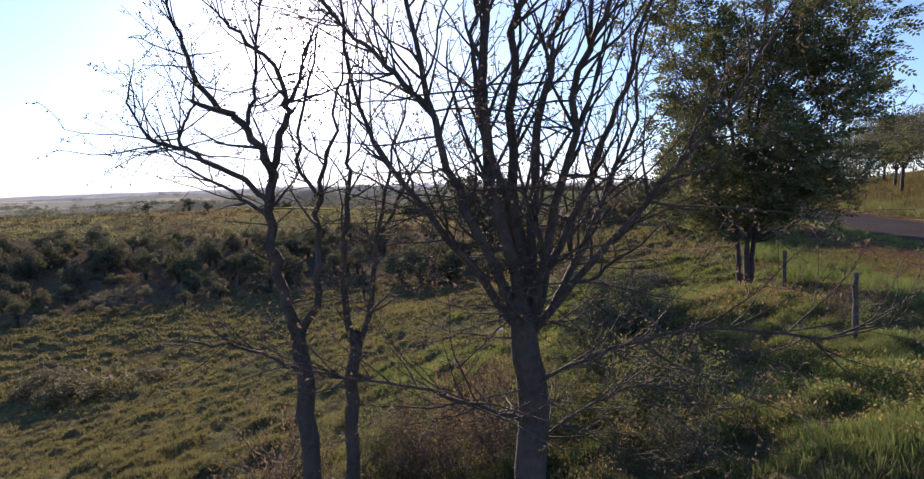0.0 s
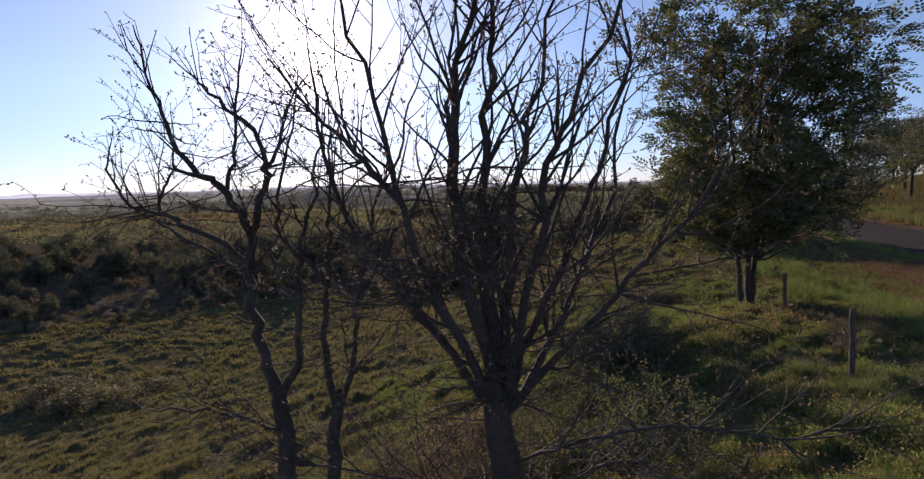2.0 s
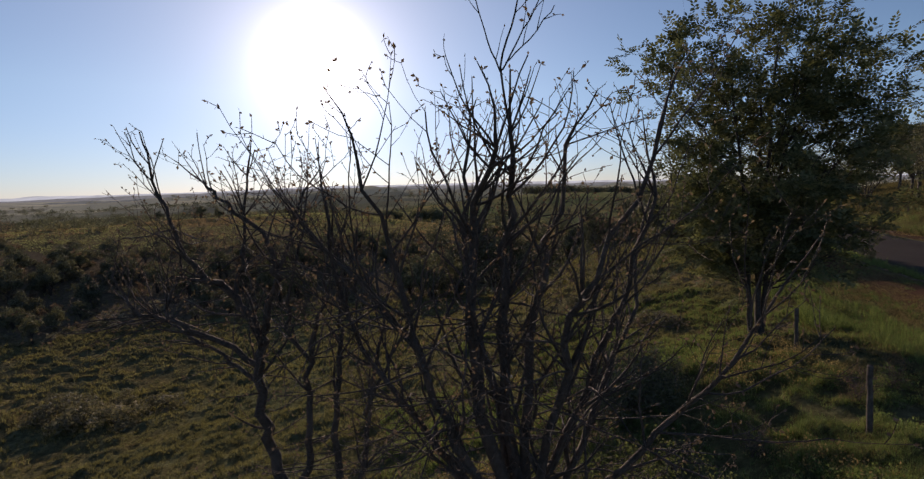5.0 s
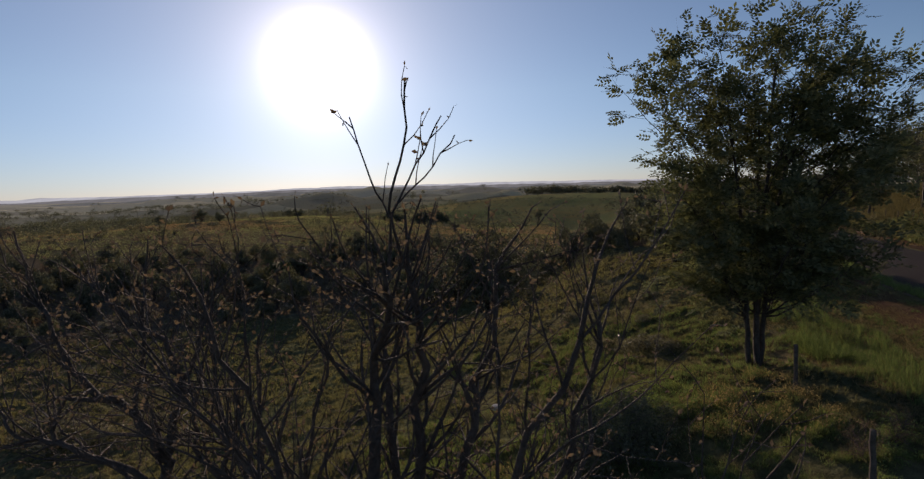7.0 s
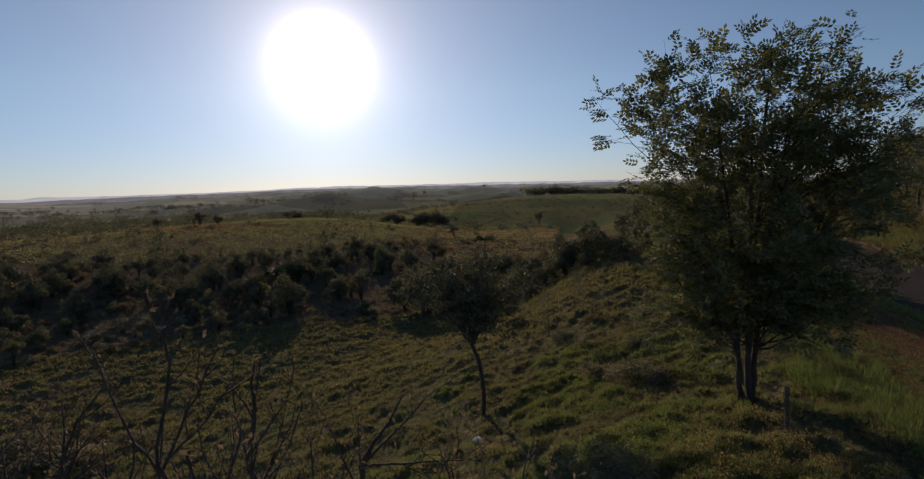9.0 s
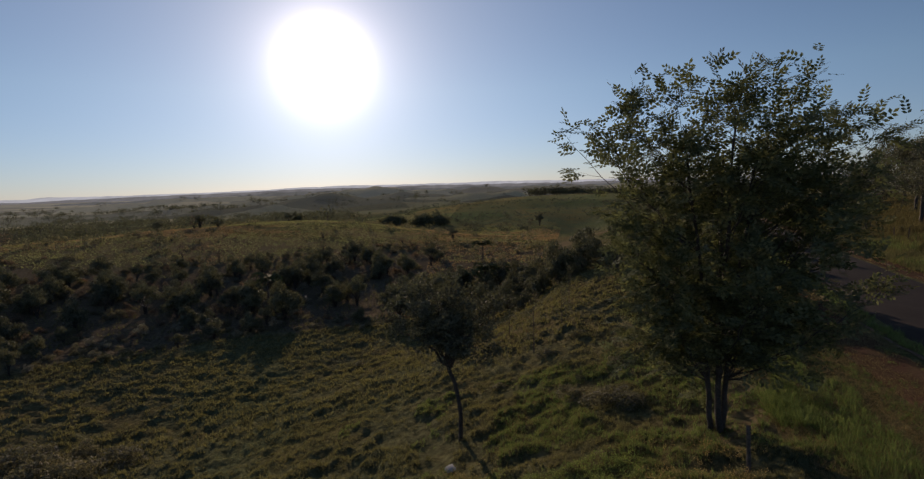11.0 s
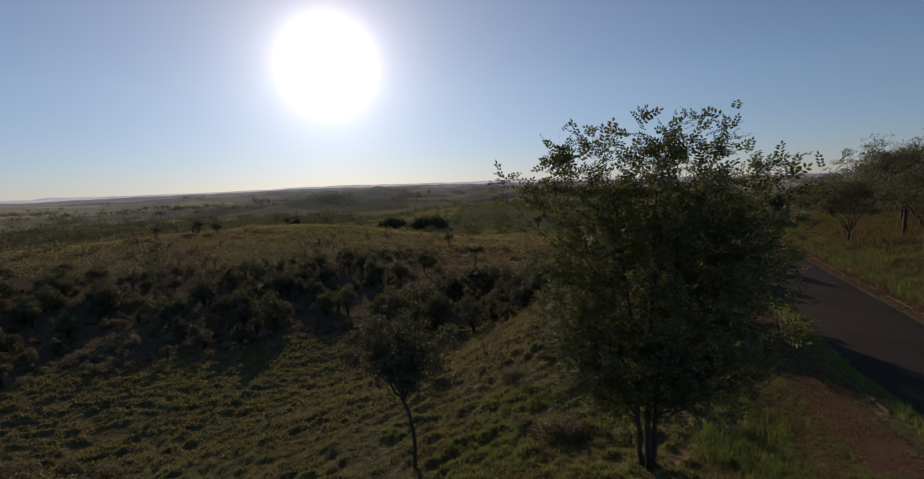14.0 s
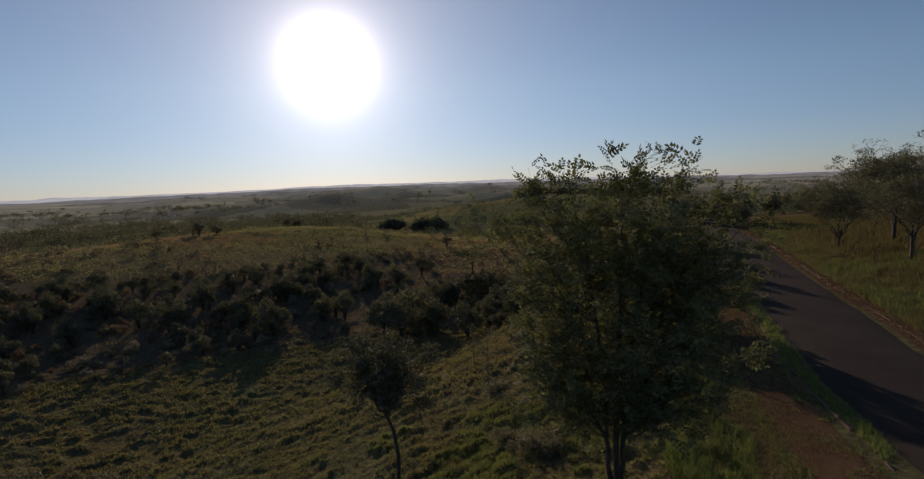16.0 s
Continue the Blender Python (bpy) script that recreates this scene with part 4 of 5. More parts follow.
rng = np.random.default_rng(5)
weights = np.array([w for _, w in kinds])
weights = weights / weights.sum()
for k in range(1300):
    x = rng.uniform(-118, 14)
    deep = rng.uniform(0, 1) ** 1.3
    y = float(thicket_edge(x)) + rng.normal() * 1.5 + (68 - 36 * (x > -6)) * deep
    if abs(math.degrees(math.atan2(x, y))) > 49:
        continue
    # glades of grass between the shrubs, wider towards the hill
    if float(lattice(x, y, 11, 91)) + 0.5 * float(lattice(x, y, 5, 92)) > (0.75 - 0.55 * deep if x > -20 else 0.95 - 0.35 * deep):
        continue
    i = int(rng.choice(len(kinds), p=weights))
    if deep < 0.1 and rng.random() < 0.6:
        i = 3
    if deep > 0.75 and i in (2, 4):
        i = 0
    plant(kinds[i][0], x, y, rng.uniform(0.65, 1.2) * (0.8 if x > 4 else 1) * (0.58 + 0.42 * min(deep / 0.3, 1)) * (1.0 - (0.25 if x > -20 else 0.1) * deep) * (0.8 if x < -34 and deep < 0.3 else 0.92), rng)
# taller trees beyond, whose shade falls on the verge and the road
for x, y, size in ((25, 53, 0.85), (23.5, 57, 0.9), (26, 64, 0.95), (27.6, 67.5, 1.0), (30, 73, 1.0), (28, 61, 0.9), (31.5, 70, 0.9), (35, 79, 0.9), (24.5, 49, 0.6), (-16, 80, 1.0)):
    plant(kinds[2][0], x, y, size, rng)
for x, y, size in ((27, 57, 0.8), (22, 52, 0.75), (17.2, 40, 1.35), (18.9, 39.2, 1.2), (16.0, 42, 1.3), (-5.5, 69, 1.5), (-2.0, 70.5, 1.35), (-8.5, 72, 1.25), (-24, 72, 1.1), (-40, 74, 1.0), (6, 88, 0.9), (9, 92, 0.95), (-30, 95, 1.1), (-52, 78, 1.1), (3.2, 66, 1.0)):
    plant(kinds[4][0], x, y, size, rng)
# the thicket's end beside the fence, dark trees close together
for x, y, size in ((13.6, 60, 1.0), (11.4, 63, 0.95), (16.0, 56, 0.7), (18.6, 60, 0.8), (15.0, 66, 1.0), (9.6, 72, 1.0), (7.4, 77, 1.05), (20, 65, 1.05), (17.2, 45.5, 0.72), (12.5, 70, 1.0), (5.5, 73, 0.9), (21.5, 72, 1.1), (17, 75, 1.0)):
    plant(kinds[4][0], x, y, size, rng)
for k in range(46):
    x, y = rng.uniform(5, 21), rng.uniform(52, 84)
    if x < 12 and y < 60:
        continue
    plant(kinds[int(rng.choice([0, 0, 1, 3, 4]))][0], x, y, rng.uniform(0.45, 0.85), rng)
# dark woods where the road dips away
for k in range(44):
    az, d = radians(rng.uniform(17, 35)), rng.uniform(118, 190)
    plant(kinds[int(rng.choice([2, 4, 4]))][0], d * math.sin(az), d * math.cos(az), rng.uniform(0.9, 1.35), rng)
# bushes and weeds on the bank beyond the road
for k in range(34):
    y = rng.uniform(36, 100)
    x = float(np.interp(y, ROAD_Y, ROAD_X)) + rng.uniform(6.2, 30) * (1 if k % 2 else 0.45) + 3 * (k % 2 == 0)
    plant(kinds[int(rng.choice([0, 3, 3, 1]))][0], x, y, rng.uniform(0.25, 0.6), rng)
# shrubs on the slopes of the hill beyond and in the pasture
for k in range(34):
    az, d = rng.uniform(-46, 6), rng.uniform(118, 205)
    plant(kinds[int(rng.choice([0, 1, 3, 5]))][0], d * math.sin(radians(az)), d * math.cos(radians(az)), rng.uniform(0.35, 0.8), rng)
for i, x, y, size in ((2, -89.5, 152, 0.8), (2, -84, 165, 1.0), (5, -86, 165, 1.5), (5, -84.8, 166, 1.6), (4, -80, 168, 0.8), (5, -118, 132, 1.6), (5, -115, 131, 1.5), (2, -74, 214, 0.9), (4, -71, 215, 1.1), (2, -69, 213, 0.8), (0, -66, 166, 0.7), (2, 30.9, 256, 1.2), (5, 27, 262, 1.2), (2, -5, 150, 0.8),
                      (3, -21, 30.5, 1.5), (3, -24, 31.5, 1.7), (3, -19.5, 32.5, 1.3), (3, -26.5, 33, 1.6), (0, -23, 34, 0.8),
                      (3, 7.7, 22.6, 0.95), (3, 6.4, 24.2, 0.7), (3, 6.2, 32.0, 0.6), (3, 9.0, 27.5, 0.5), (3, 11.0, 33.0, 0.6), (3, 3.4, 29.0, 0.35), (3, 8.6, 34.5, 0.5), (3, -9, 50, 0.5),
                      (1, 18.6, 33.0, 0.62), (3, 17.4, 33.8, 1.0), (3, 19.6, 34.6, 0.85), (1, 17.0, 36.0, 0.6)):
    plant(kinds[i][0], x, y, size, rng)


def palm(x, y, height, seed, label):
    """A feather palm: leaning ringed trunk and arching fronds."""
    rng = np.random.default_rng(seed)
    root = thing("palm", pose(x, y, float(land(x, y)) - 0.05), label, "palm", "palms in the thicket")
    wood = Geo()
    line, _ = limb(wood, [(0, 0, 0), (0.1, 0, height * 0.4), (0.05, 0.1, height * 0.75), (0.1, 0.1, height)], 0.17, 0.12, rng, 8, 0.01)
    part("trunk", wood, M_BARK_BROWN, root, smooth=True)
    for k in range(18):
        a, rise = k * 2.4, rng.uniform(0.35, 1.7)
        out = Vector((math.cos(a), math.sin(a), 0))
        length = rng.uniform(2.0, 2.7)
        spine = [line[-1] + out * length * t * (1 - 0.15 * t) + Vector((0, 0, length * (rise * t - (0.55 + 0.55 * rise) * t * t))) for t in np.linspace(0, 1, 9)]
        frond = Geo()
        frond.tube(spine, [0.03 - 0.026 * t for t in np.linspace(0, 1, 9)], 4)
        pts = np.array([tuple(p) for p in spine])
        fine = np.stack([np.interp(np.linspace(1.0, 8, 26), np.arange(9), pts[:, c]) for c in range(3)], axis=1)
        side = np.array(out.cross(Vector((0, 0, 1))))
        for sign in (-1, 1):
            way = np.tile(side * sign + np.array(out) * 0.55 + np.array([0, 0, -0.35]), (26, 1)) + rng.normal(size=(26, 3)) * 0.08
            blades(frond, fine, way, np.tile(np.array(out), (26, 1)), np.linspace(0.7, 0.35, 26)[:, None], rng)
        part("frond", frond, M_PALM, root)


for x, y, h, seed in ((-29.0, 79, 4.3, 1), (3.2, 88, 3.4, 2), (0.6, 86, 3.0, 3), (2.9, 108, 3.9, 4), (5.6, 90, 2.8, 6)):
    palm(x, y, h, seed, "feather palm with drooping fronds above the thicket")

# ---- far trees ----


def far_trees(name, spots, label, mat, seed, leaf=0.75, per=70, lift=0.55, tall=0.42):
    """Many small distant trees in one mesh: a trunk and an uneven crown of leaf clumps each."""
    rng = np.random.default_rng(seed)
    leaves, wood = Geo(), Geo()
    for x, y, h, w in spots:
        z = float(land(x, y))
        n = per
        v = rng.normal(size=(n, 3))
        v /= np.linalg.norm(v, axis=1)[:, None]
        lobes = rng.normal(size=(5, 3)) * np.array([0.45, 0.45, 0.25])
        v = v * (rng.uniform(0.25, 1, size=(n, 1)) ** 0.5) * 0.62 + lobes[rng.integers(0, 5, n)]
        p = v * np.array([w, w, h * tall]) + np.array([x, y, z + h * lift])
        leaves.leaves(p, leaf * h / 6, rng, slim=0.8)
        wood.tube([(x, y, z - 0.2), (x + 0.05 * h, y, z + h * 0.6)], [0.03 * h, 0.012 * h], 4)
    ob = new(name, leaves.mesh(name, mat))
    tagged(ob, label, "trees", kind="stuff")
    wo = new(name + "_trunks", wood.mesh(name + "_trunks", M_BARK_BROWN))
    wo.parent = ob
    wo["kind"] = "stuff"
    return ob


rng = np.random.default_rng(77)
spots = []
while len(spots) < 3600:
    az, d = rng.uniform(-48, 46), math.exp(rng.uniform(math.log(225), math.log(1800)))
    x, y = d * math.sin(radians(az)), d * math.cos(radians(az))
    if float(lattice(x, y, 170, 51)) + 0.7 * float(lattice(x, y, 60, 52)) + 0.4 * (az < -12) + rng.uniform(-0.2, 0.2) < 0.1:
        continue
    if bell(x, y, 95, 480, 120, 150, -0.15) > 0.25:
        continue
    big = 1 + 0.4 * (d > 900)
    for k in range(int(rng.choice([1, 1, 2, 4, 9]))):
        spots.append((x + rng.normal() * 11 * (k > 0), y + rng.normal() * 5 * (k > 0), rng.uniform(3.0, 7.5) * big, rng.uniform(2.5, 6) * big))
far_trees("far_trees", spots, "scattered dark trees over the distant plain", M_LEAF_DEEP, 61, 0.9, 34)
grove = []
for k in range(230):
    u, v = rng.uniform(0, 1), rng.uniform(0, 1)
    az = 5.5 + 15.5 * u
    d = 535 + 40 * v + 25 * u
    grove.append((d * math.sin(radians(az)), d * math.cos(radians(az)), rng.uniform(8, 11), rng.uniform(4, 6)))
far_trees("grove", grove, "dark planted wood along the top of a hill", M_LEAF_DEEP, 62, 0.8, 80)
for cx, cy, w in ((-46, 296, 9.2), (-23, 279, 11.0)):
    spots = []
    for k in range(46):
        u = rng.uniform(-1, 1)
        spots.append((cx + u * (w - 1.8), cy + rng.normal() * 2.6, 7.0 * math.sqrt(1.12 - 0.9 * u * u), rng.uniform(1.8, 2.8)))
    far_trees("clump_of_trees", spots, "rounded clump of dark trees on the hill", M_LEAF_DEEP, int(cx * -7), 0.55, 260, 0.46, 0.5)
spots = []
while len(spots) < 420:
    az, d = rng.uniform(20, 46), rng.uniform(150, 620)
    spots.append((d * math.sin(radians(az)), d * math.cos(radians(az)), rng.uniform(4, 6.5), rng.uniform(3.5, 6)))
far_trees("woods", spots, "dark woods in the dip beyond the road", M_LEAF_DEEP, 64, 0.8, 60)

scrub = []
while len(scrub) < 420:
    az, d = rng.uniform(-47, 8), rng.uniform(104, 260)
    x, y = d * math.sin(radians(az)), d * math.cos(radians(az))
    if y > 106 and float(lattice(x, y, 20, 53)) + rng.uniform(-0.4, 0.4) > -0.1:
        scrub.append((x, y, rng.uniform(0.7, 2.2), rng.uniform(0.7, 1.6)))
far_trees("scrub", scrub, "low dark scrub dotted over the hill pasture", M_LEAF_OLIVE, 65, 1.6, 36, 0.4, 0.5)

scrub = []
while len(scrub) < 2600:
    az, d = rng.uniform(-48, 24), math.exp(rng.uniform(math.log(240), math.log(900)))
    x, y = d * math.sin(radians(az)), d * math.cos(radians(az))
    if float(lattice(x, y, 45, 61)) + 0.5 * float(lattice(x, y, 14, 62)) + rng.uniform(-0.3, 0.3) > 0.05:
        size = rng.uniform(0.8, 2.6)
        scrub.append((x, y, size, size * rng.uniform(0.7, 1.2)))
far_trees("far_scrub", scrub, "dark bushes dotted over the distant pastures", M_LEAF_DEEP, 66, 2.2, 12, 0.4, 0.5)


def farm_track(points, width):
    """A pale dirt track winding over the far pasture."""
    xs, ys = np.array([p[0] for p in points], dtype=float), np.array([p[1] for p in points], dtype=float)
    t = np.linspace(0, len(points) - 1, 60)
    x, y = np.interp(t, np.arange(len(points)), xs), np.interp(t, np.arange(len(points)), ys) + 1.5 * waves(t * 8, t * 0, 30, 5)
    dx, dy = np.gradient(x), np.gradient(y)
    n = np.hypot(dx, dy)
    verts = np.concatenate([np.stack([x + s * dy / n * width, y - s * dx / n * width, land(x + s * dy / n * width, y - s * dx / n * width) + 0.35], axis=-1) for s in (-0.5, 0.0, 0.5)])
    i, j = np.meshgrid(np.arange(2), np.arange(59), indexing="ij")
    geo = Geo()
    geo.add(verts, np.stack([i * 60 + j, i * 60 + j + 1, (i + 1) * 60 + j + 1, (i + 1) * 60 + j], axis=-1).reshape(-1, 4))
    tagged(new("farm_track", geo.mesh("farm_track", plain_material("track_dust", (0.22, 0.18, 0.14), (0.36, 0.31, 0.25), 0.6), True)), "pale dirt track across the far pasture", "track", kind="structure")


farm_track(((-140, 150), (-154, 169.5), (-180, 203), (-197, 229), (-203, 249), (-193, 266), (-170, 262), (-140, 246)), 3.0)

# ---- beyond the road ----
rng = np.random.default_rng(33)
for k, (x, y, h, w, low, label) in enumerate(((50.5, 70.0, 8.0, 6.6, 0.16, "flat-crowned tree on a forked dark trunk in dry grass"), (49.3, 56.8, 8.4, 5.6, 0.30, "tall umbrella-shaped tree with crooked bare limbs"),
                                              (58, 71, 10.4, 6.6, 0.3, "tall umbrella-shaped tree with crooked bare limbs"),
                                              (66, 82, 10.0, 7.0, 0.25, "flat-crowned tree on a forked dark trunk in dry grass"),
                                              (72, 92, 10.0, 7.0, 0.25, "flat-crowned tree on a forked dark trunk in dry grass"), (68, 71, 11.5, 7.0, 0.25, "flat-crowned tree on a forked dark trunk in dry grass"))):
    umbrella_tree("savanna_tree", x, y, h, w, 300 + k, label, "trees beyond the road", low, 0.2, 11000, 8, 0.6)


def fence_post(x, y, height, seed, group):
    rng = np.random.default_rng(seed)
    geo = Geo()
    r = rng.uniform(0.045, 0.055)
    pts = [(rng.normal() * 0.008, rng.normal() * 0.008, z) for z in np.linspace(-0.3, height, 7)]
    geo.tube(pts, [r * (1 + rng.normal() * 0.06) for _ in pts], 9)
    top = geo.count
    geo.add([(pts[-1][0], pts[-1][1], height + 0.015)] + [tuple(v) for v in geo.verts[-1][-9:]], [(0, 1 + k, 1 + (k + 1) % 9) for k in range(9)])
    ob = new("fence_post", geo.mesh("fence_post", M_POST, False))
    ob.matrix_basis = pose(x, y, float(land(x, y) + tussocks(np.array(x), np.array(y))), rng.normal() * 2.5, rng.normal() * 2.5, rng.uniform(0, 360))
    return tagged(ob, "grey weathered round wooden fence post in grass", "fence post", group)


for k, (x, y) in enumerate(((7.4, 9.95), (9.46, 15.64))):
    fence_post(x, y, 1.3, 100 + k, "posts of the pasture fence")
for k, y in enumerate(np.arange(62, 130, 3.4)):
    fence_post(float(np.interp(y, ROAD_Y, ROAD_X)) + 10.6, float(y) - 2.5, 1.35, 200 + k, "posts of the fence beyond the road")


def kerb(name, offset, y0, y1, label):
    """A broken row of kerb stones along the road."""
    rng = np.random.default_rng(int(offset * 10) + 99)
    bm = bmesh.new()
    bmesh.ops.create_cube(bm, size=1.0)
    bmesh.ops.bevel(bm, geom=bm.edges[:], offset=0.06, segments=1, affect="EDGES")
    me = bpy.data.meshes.new("kerb_stone")
    bm.to_mesh(me)
    bm.free()
    me.materials.append(M_KERB)
    root = tagged(new(name), label, "kerb", kind="structure")
    y = y0
    while y < y1:
        length = rng.uniform(0.75, 1.05)
        slope = float(np.interp(y + 2, ROAD_Y, ROAD_X) - np.interp(y - 2, ROAD_Y, ROAD_X)) / 4
        if rng.random() < 0.8:
            c = math.cos(math.atan(slope))
            x, yy = float(np.interp(y, ROAD_Y, ROAD_X)) + offset * c, y - offset * math.sin(math.atan(slope))
            ob = new("kerb_stone", me)
            ob.parent = root
            ob.matrix_basis = pose(x, yy, float(land(x, yy)) - 0.085 + rng.normal() * 0.035, rng.normal() * 3, rng.normal() * 5, -math.degrees(math.atan(slope)) + rng.normal() * 1.5) @ Matrix.Diagonal((0.11, length * 0.97, 0.26, 1))
        y += length * math.cos(math.atan(slope))


kerb("kerb_left", -4.35, 10, 70, "low worn concrete kerb between earth verge and grass")
kerb("kerb_right", 3.75, 14, 105, "broken pale kerb stones along the far road edge")

# ---- grass ----


def tufts(name, x, y, blades_each, height, width, mat, label, seed, splay=0.55):
    """Tufts of grass in one mesh, each a fan of thin bent blades."""
    rng = np.random.default_rng(seed)
    n = len(x) * blades_each
    bx, by = np.repeat(x, blades_each), np.repeat(y, blades_each)
    h = np.repeat(np.broadcast_to(height, len(x)), blades_each) * rng.uniform(0.5, 1.15, n)
    w = np.repeat(np.broadcast_to(width, len(x)), blades_each) * rng.uniform(0.7, 1.3, n)
    a = rng.uniform(0, math.tau, n)
    r0 = h * 0.25 * rng.uniform(0, 1, n)
    px, py = bx + np.cos(a) * r0, by + np.sin(a) * r0
    pz = land(px, py) + tussocks(px, py) - 0.02
    lean = h * splay * rng.uniform(0.2, 1.2, n)
    tw = a + rng.normal(size=n) * 0.6
    tip = np.stack([px + np.cos(a) * lean, py + np.sin(a) * lean, pz + h], axis=-1)
    base = np.stack([px, py, pz], axis=-1)
    side = np.stack([-np.sin(tw), np.cos(tw), np.zeros(n)], axis=-1) * w[:, None] * 0.5
    geo = Geo()
    geo.add(np.stack([base - side, base + side, tip], axis=1).reshape(-1, 3), np.arange(3 * n).reshape(n, 3))
    return tagged(new(name, geo.mesh(name, mat)), label, "grass", kind="stuff")


def scatter(rng, n, d0, d1, az0, az1, accept):
    d = np.sqrt(rng.uniform(d0 * d0, d1 * d1, n))
    az = np.radians(rng.uniform(az0, az1, n))
    x, y = d * np.sin(az), d * np.cos(az)
    ok = accept(x, y, rng)
    return x[ok], y[ok]


def on_humps(x, y, rng):
    return (tussocks(x, y) + rng.normal(size=len(x)) * 0.06 > -0.015) & (road_offset(x, y) < -9.3)


def pasture(x, y, rng):
    return on_humps(x, y, rng) & (lattice(x, y, 3.1, 44) + 0.25 * rng.normal(size=len(x)) < 0.55)


rng = np.random.default_rng(9)
for d0, d1, count, each, h, w in ((4, 18, 52000, 8, 0.14, 0.011), (18, 34, 46000, 7, 0.17, 0.020), (34, 68, 50000, 6, 0.26, 0.05), (66, 100, 9000, 6, 0.4, 0.07)):
    x, y = scatter(rng, count, d0, d1, -48, 46, pasture)
    tufts("pasture_grass", x, y, each, h * rng.uniform(0.6, 1.3, len(x)), w, M_GRASS, "cropped yellow-green pasture grass in tussocks", int(d0) + 400)
x, y = scatter(rng, 42000, 4, 16, -6, 47, lambda x, y, r: on_humps(x, y, r) & (lattice(x, y, 1.7, 58) > -0.35))
tufts("fine_grass", x, y, 9, 0.13 * rng.uniform(0.5, 1.5, len(x)), 0.0085, M_GRASS_LUSH, "fine fresh green grass on the bank", 420, 0.9)
x, y = scatter(rng, 34000, 4, 30, -10, 46, lambda x, y, r: on_humps(x, y, r) & (lattice(x, y, 2.6, 45) + 0.3 * (x > 3) > 0.25))
tufts("green_grass", x, y, 9, 0.17 * rng.uniform(0.6, 1.4, len(x)), 0.016, M_GRASS_LUSH, "fresh green grass clumps near the fence", 410)
x, y = scatter(rng, 46000, 8, 60, 15, 46, lambda x, y, r: (np.abs(road_offset(x, y) + 3.95) < 0.36 + 0.22 * lattice(x, y, 0.8, 96)) | ((np.abs(road_offset(x, y) + 9.4) < 1.1 + 0.6 * lattice(x, y, 2, 46))))
tufts("verge_grass", x, y, 9, np.where(road_offset(x, y) < -6, 0.30, 0.30) * rng.uniform(0.5, 1.4, len(x)), 0.016, M_GRASS_LUSH, "lush green grass along kerb and fence", 411)
x, y = scatter(rng, 20000, 12, 36, 22, 46, lambda x, y, r: (np.abs(road_offset(x, y) + 10.9) < 0.45 + 0.75 * lattice(x, y, 1.9, 94)) & (y > 18.2 + lattice(x, y, 1.1, 95)) & (y < 27))
tufts("tall_grass", x, y, 9, 0.36 * rng.uniform(0.4, 1.6, len(x)), 0.022, M_GRASS_LUSH, "tall bright green grass bank beside the tree", 430, 1.1)
x, y = scatter(rng, 90000, 8, 60, 10, 46, lambda x, y, r: (road_offset(x, y) > -11.5) & (road_offset(x, y) < -4.6) & (lattice(x, y, 1.2, 47) > -0.35))
tufts("dry_litter", x, y, 7, 0.10 * rng.uniform(0.4, 1.8, len(x)), 0.022, M_GRASS_DRY, "dead straw and dry tufts on the red verge", 412, 2.6)
x, y = scatter(rng, 30000, 20, 90, 20, 48, lambda x, y, r: (np.abs(road_offset(x, y) - 4.1) < 0.9) & (lattice(x, y, 1.0, 57) > -0.3))
tufts("shoulder_litter", x, y, 6, 0.14 * rng.uniform(0.4, 1.5, len(x)), 0.03, M_GRASS_DRY, "dead straw and clods along the road's far edge", 419, 1.6)
x, y = scatter(rng, 34000, 8, 50, 10, 46, lambda x, y, r: (road_offset(x, y) > -11.5) & (road_offset(x, y) < -4.6) & ((lattice(x, y, 0.9, 49) + 0.5 * lattice(x, y, 3.3, 50) > 0.3) | (np.abs(road_offset(x, y) + 7.2) < 0.40 + 0.4 * lattice(x, y, 1.3, 97))))
tufts("verge_tufts", x, y, 8, 0.16 * rng.uniform(0.5, 1.5, len(x)), 0.016, M_GRASS_LUSH, "green tufts pushing through the red verge", 416)
x, y = scatter(rng, 60000, 38, 125, 22, 48, lambda x, y, r: (road_offset(x, y) > 4.4) & (road_offset(x, y) < 10.5))
tufts("roadside_grass", x, y, 8, 0.55 * rng.uniform(0.5, 1.3, len(x)), 0.045, M_GRASS, "tall green roadside grass beyond the kerb", 413)
x, y = scatter(rng, 40000, 38, 125, 22, 48, lambda x, y, r: (road_offset(x, y) > 4.6) & (road_offset(x, y) < 20) & (lattice(x, y, 5, 63) + 0.5 * lattice(x, y, 1.7, 64) > 0.12 + 0.03 * (road_offset(x, y) - 5)))
tufts("lush_roadside_grass", x, y, 8, 0.6 * rng.uniform(0.4, 1.4, len(x)), 0.05, M_GRASS_LUSH, "fresh green grass patches on the roadside bank", 421)
x, y = scatter(rng, 36000, 45, 140, 22, 48, lambda x, y, r: road_offset(x, y) > 9.0)
tufts("dry_grass", x, y, 8, 0.75 * rng.uniform(0.5, 1.3, len(x)), 0.065, M_GRASS_STRAW, "tall straw-coloured dry grass on the bank", 414)

def rusty(x, y):
    return lattice(x * 0.7, y, 26, 55) + 0.5 * lattice(x, y, 9, 56)


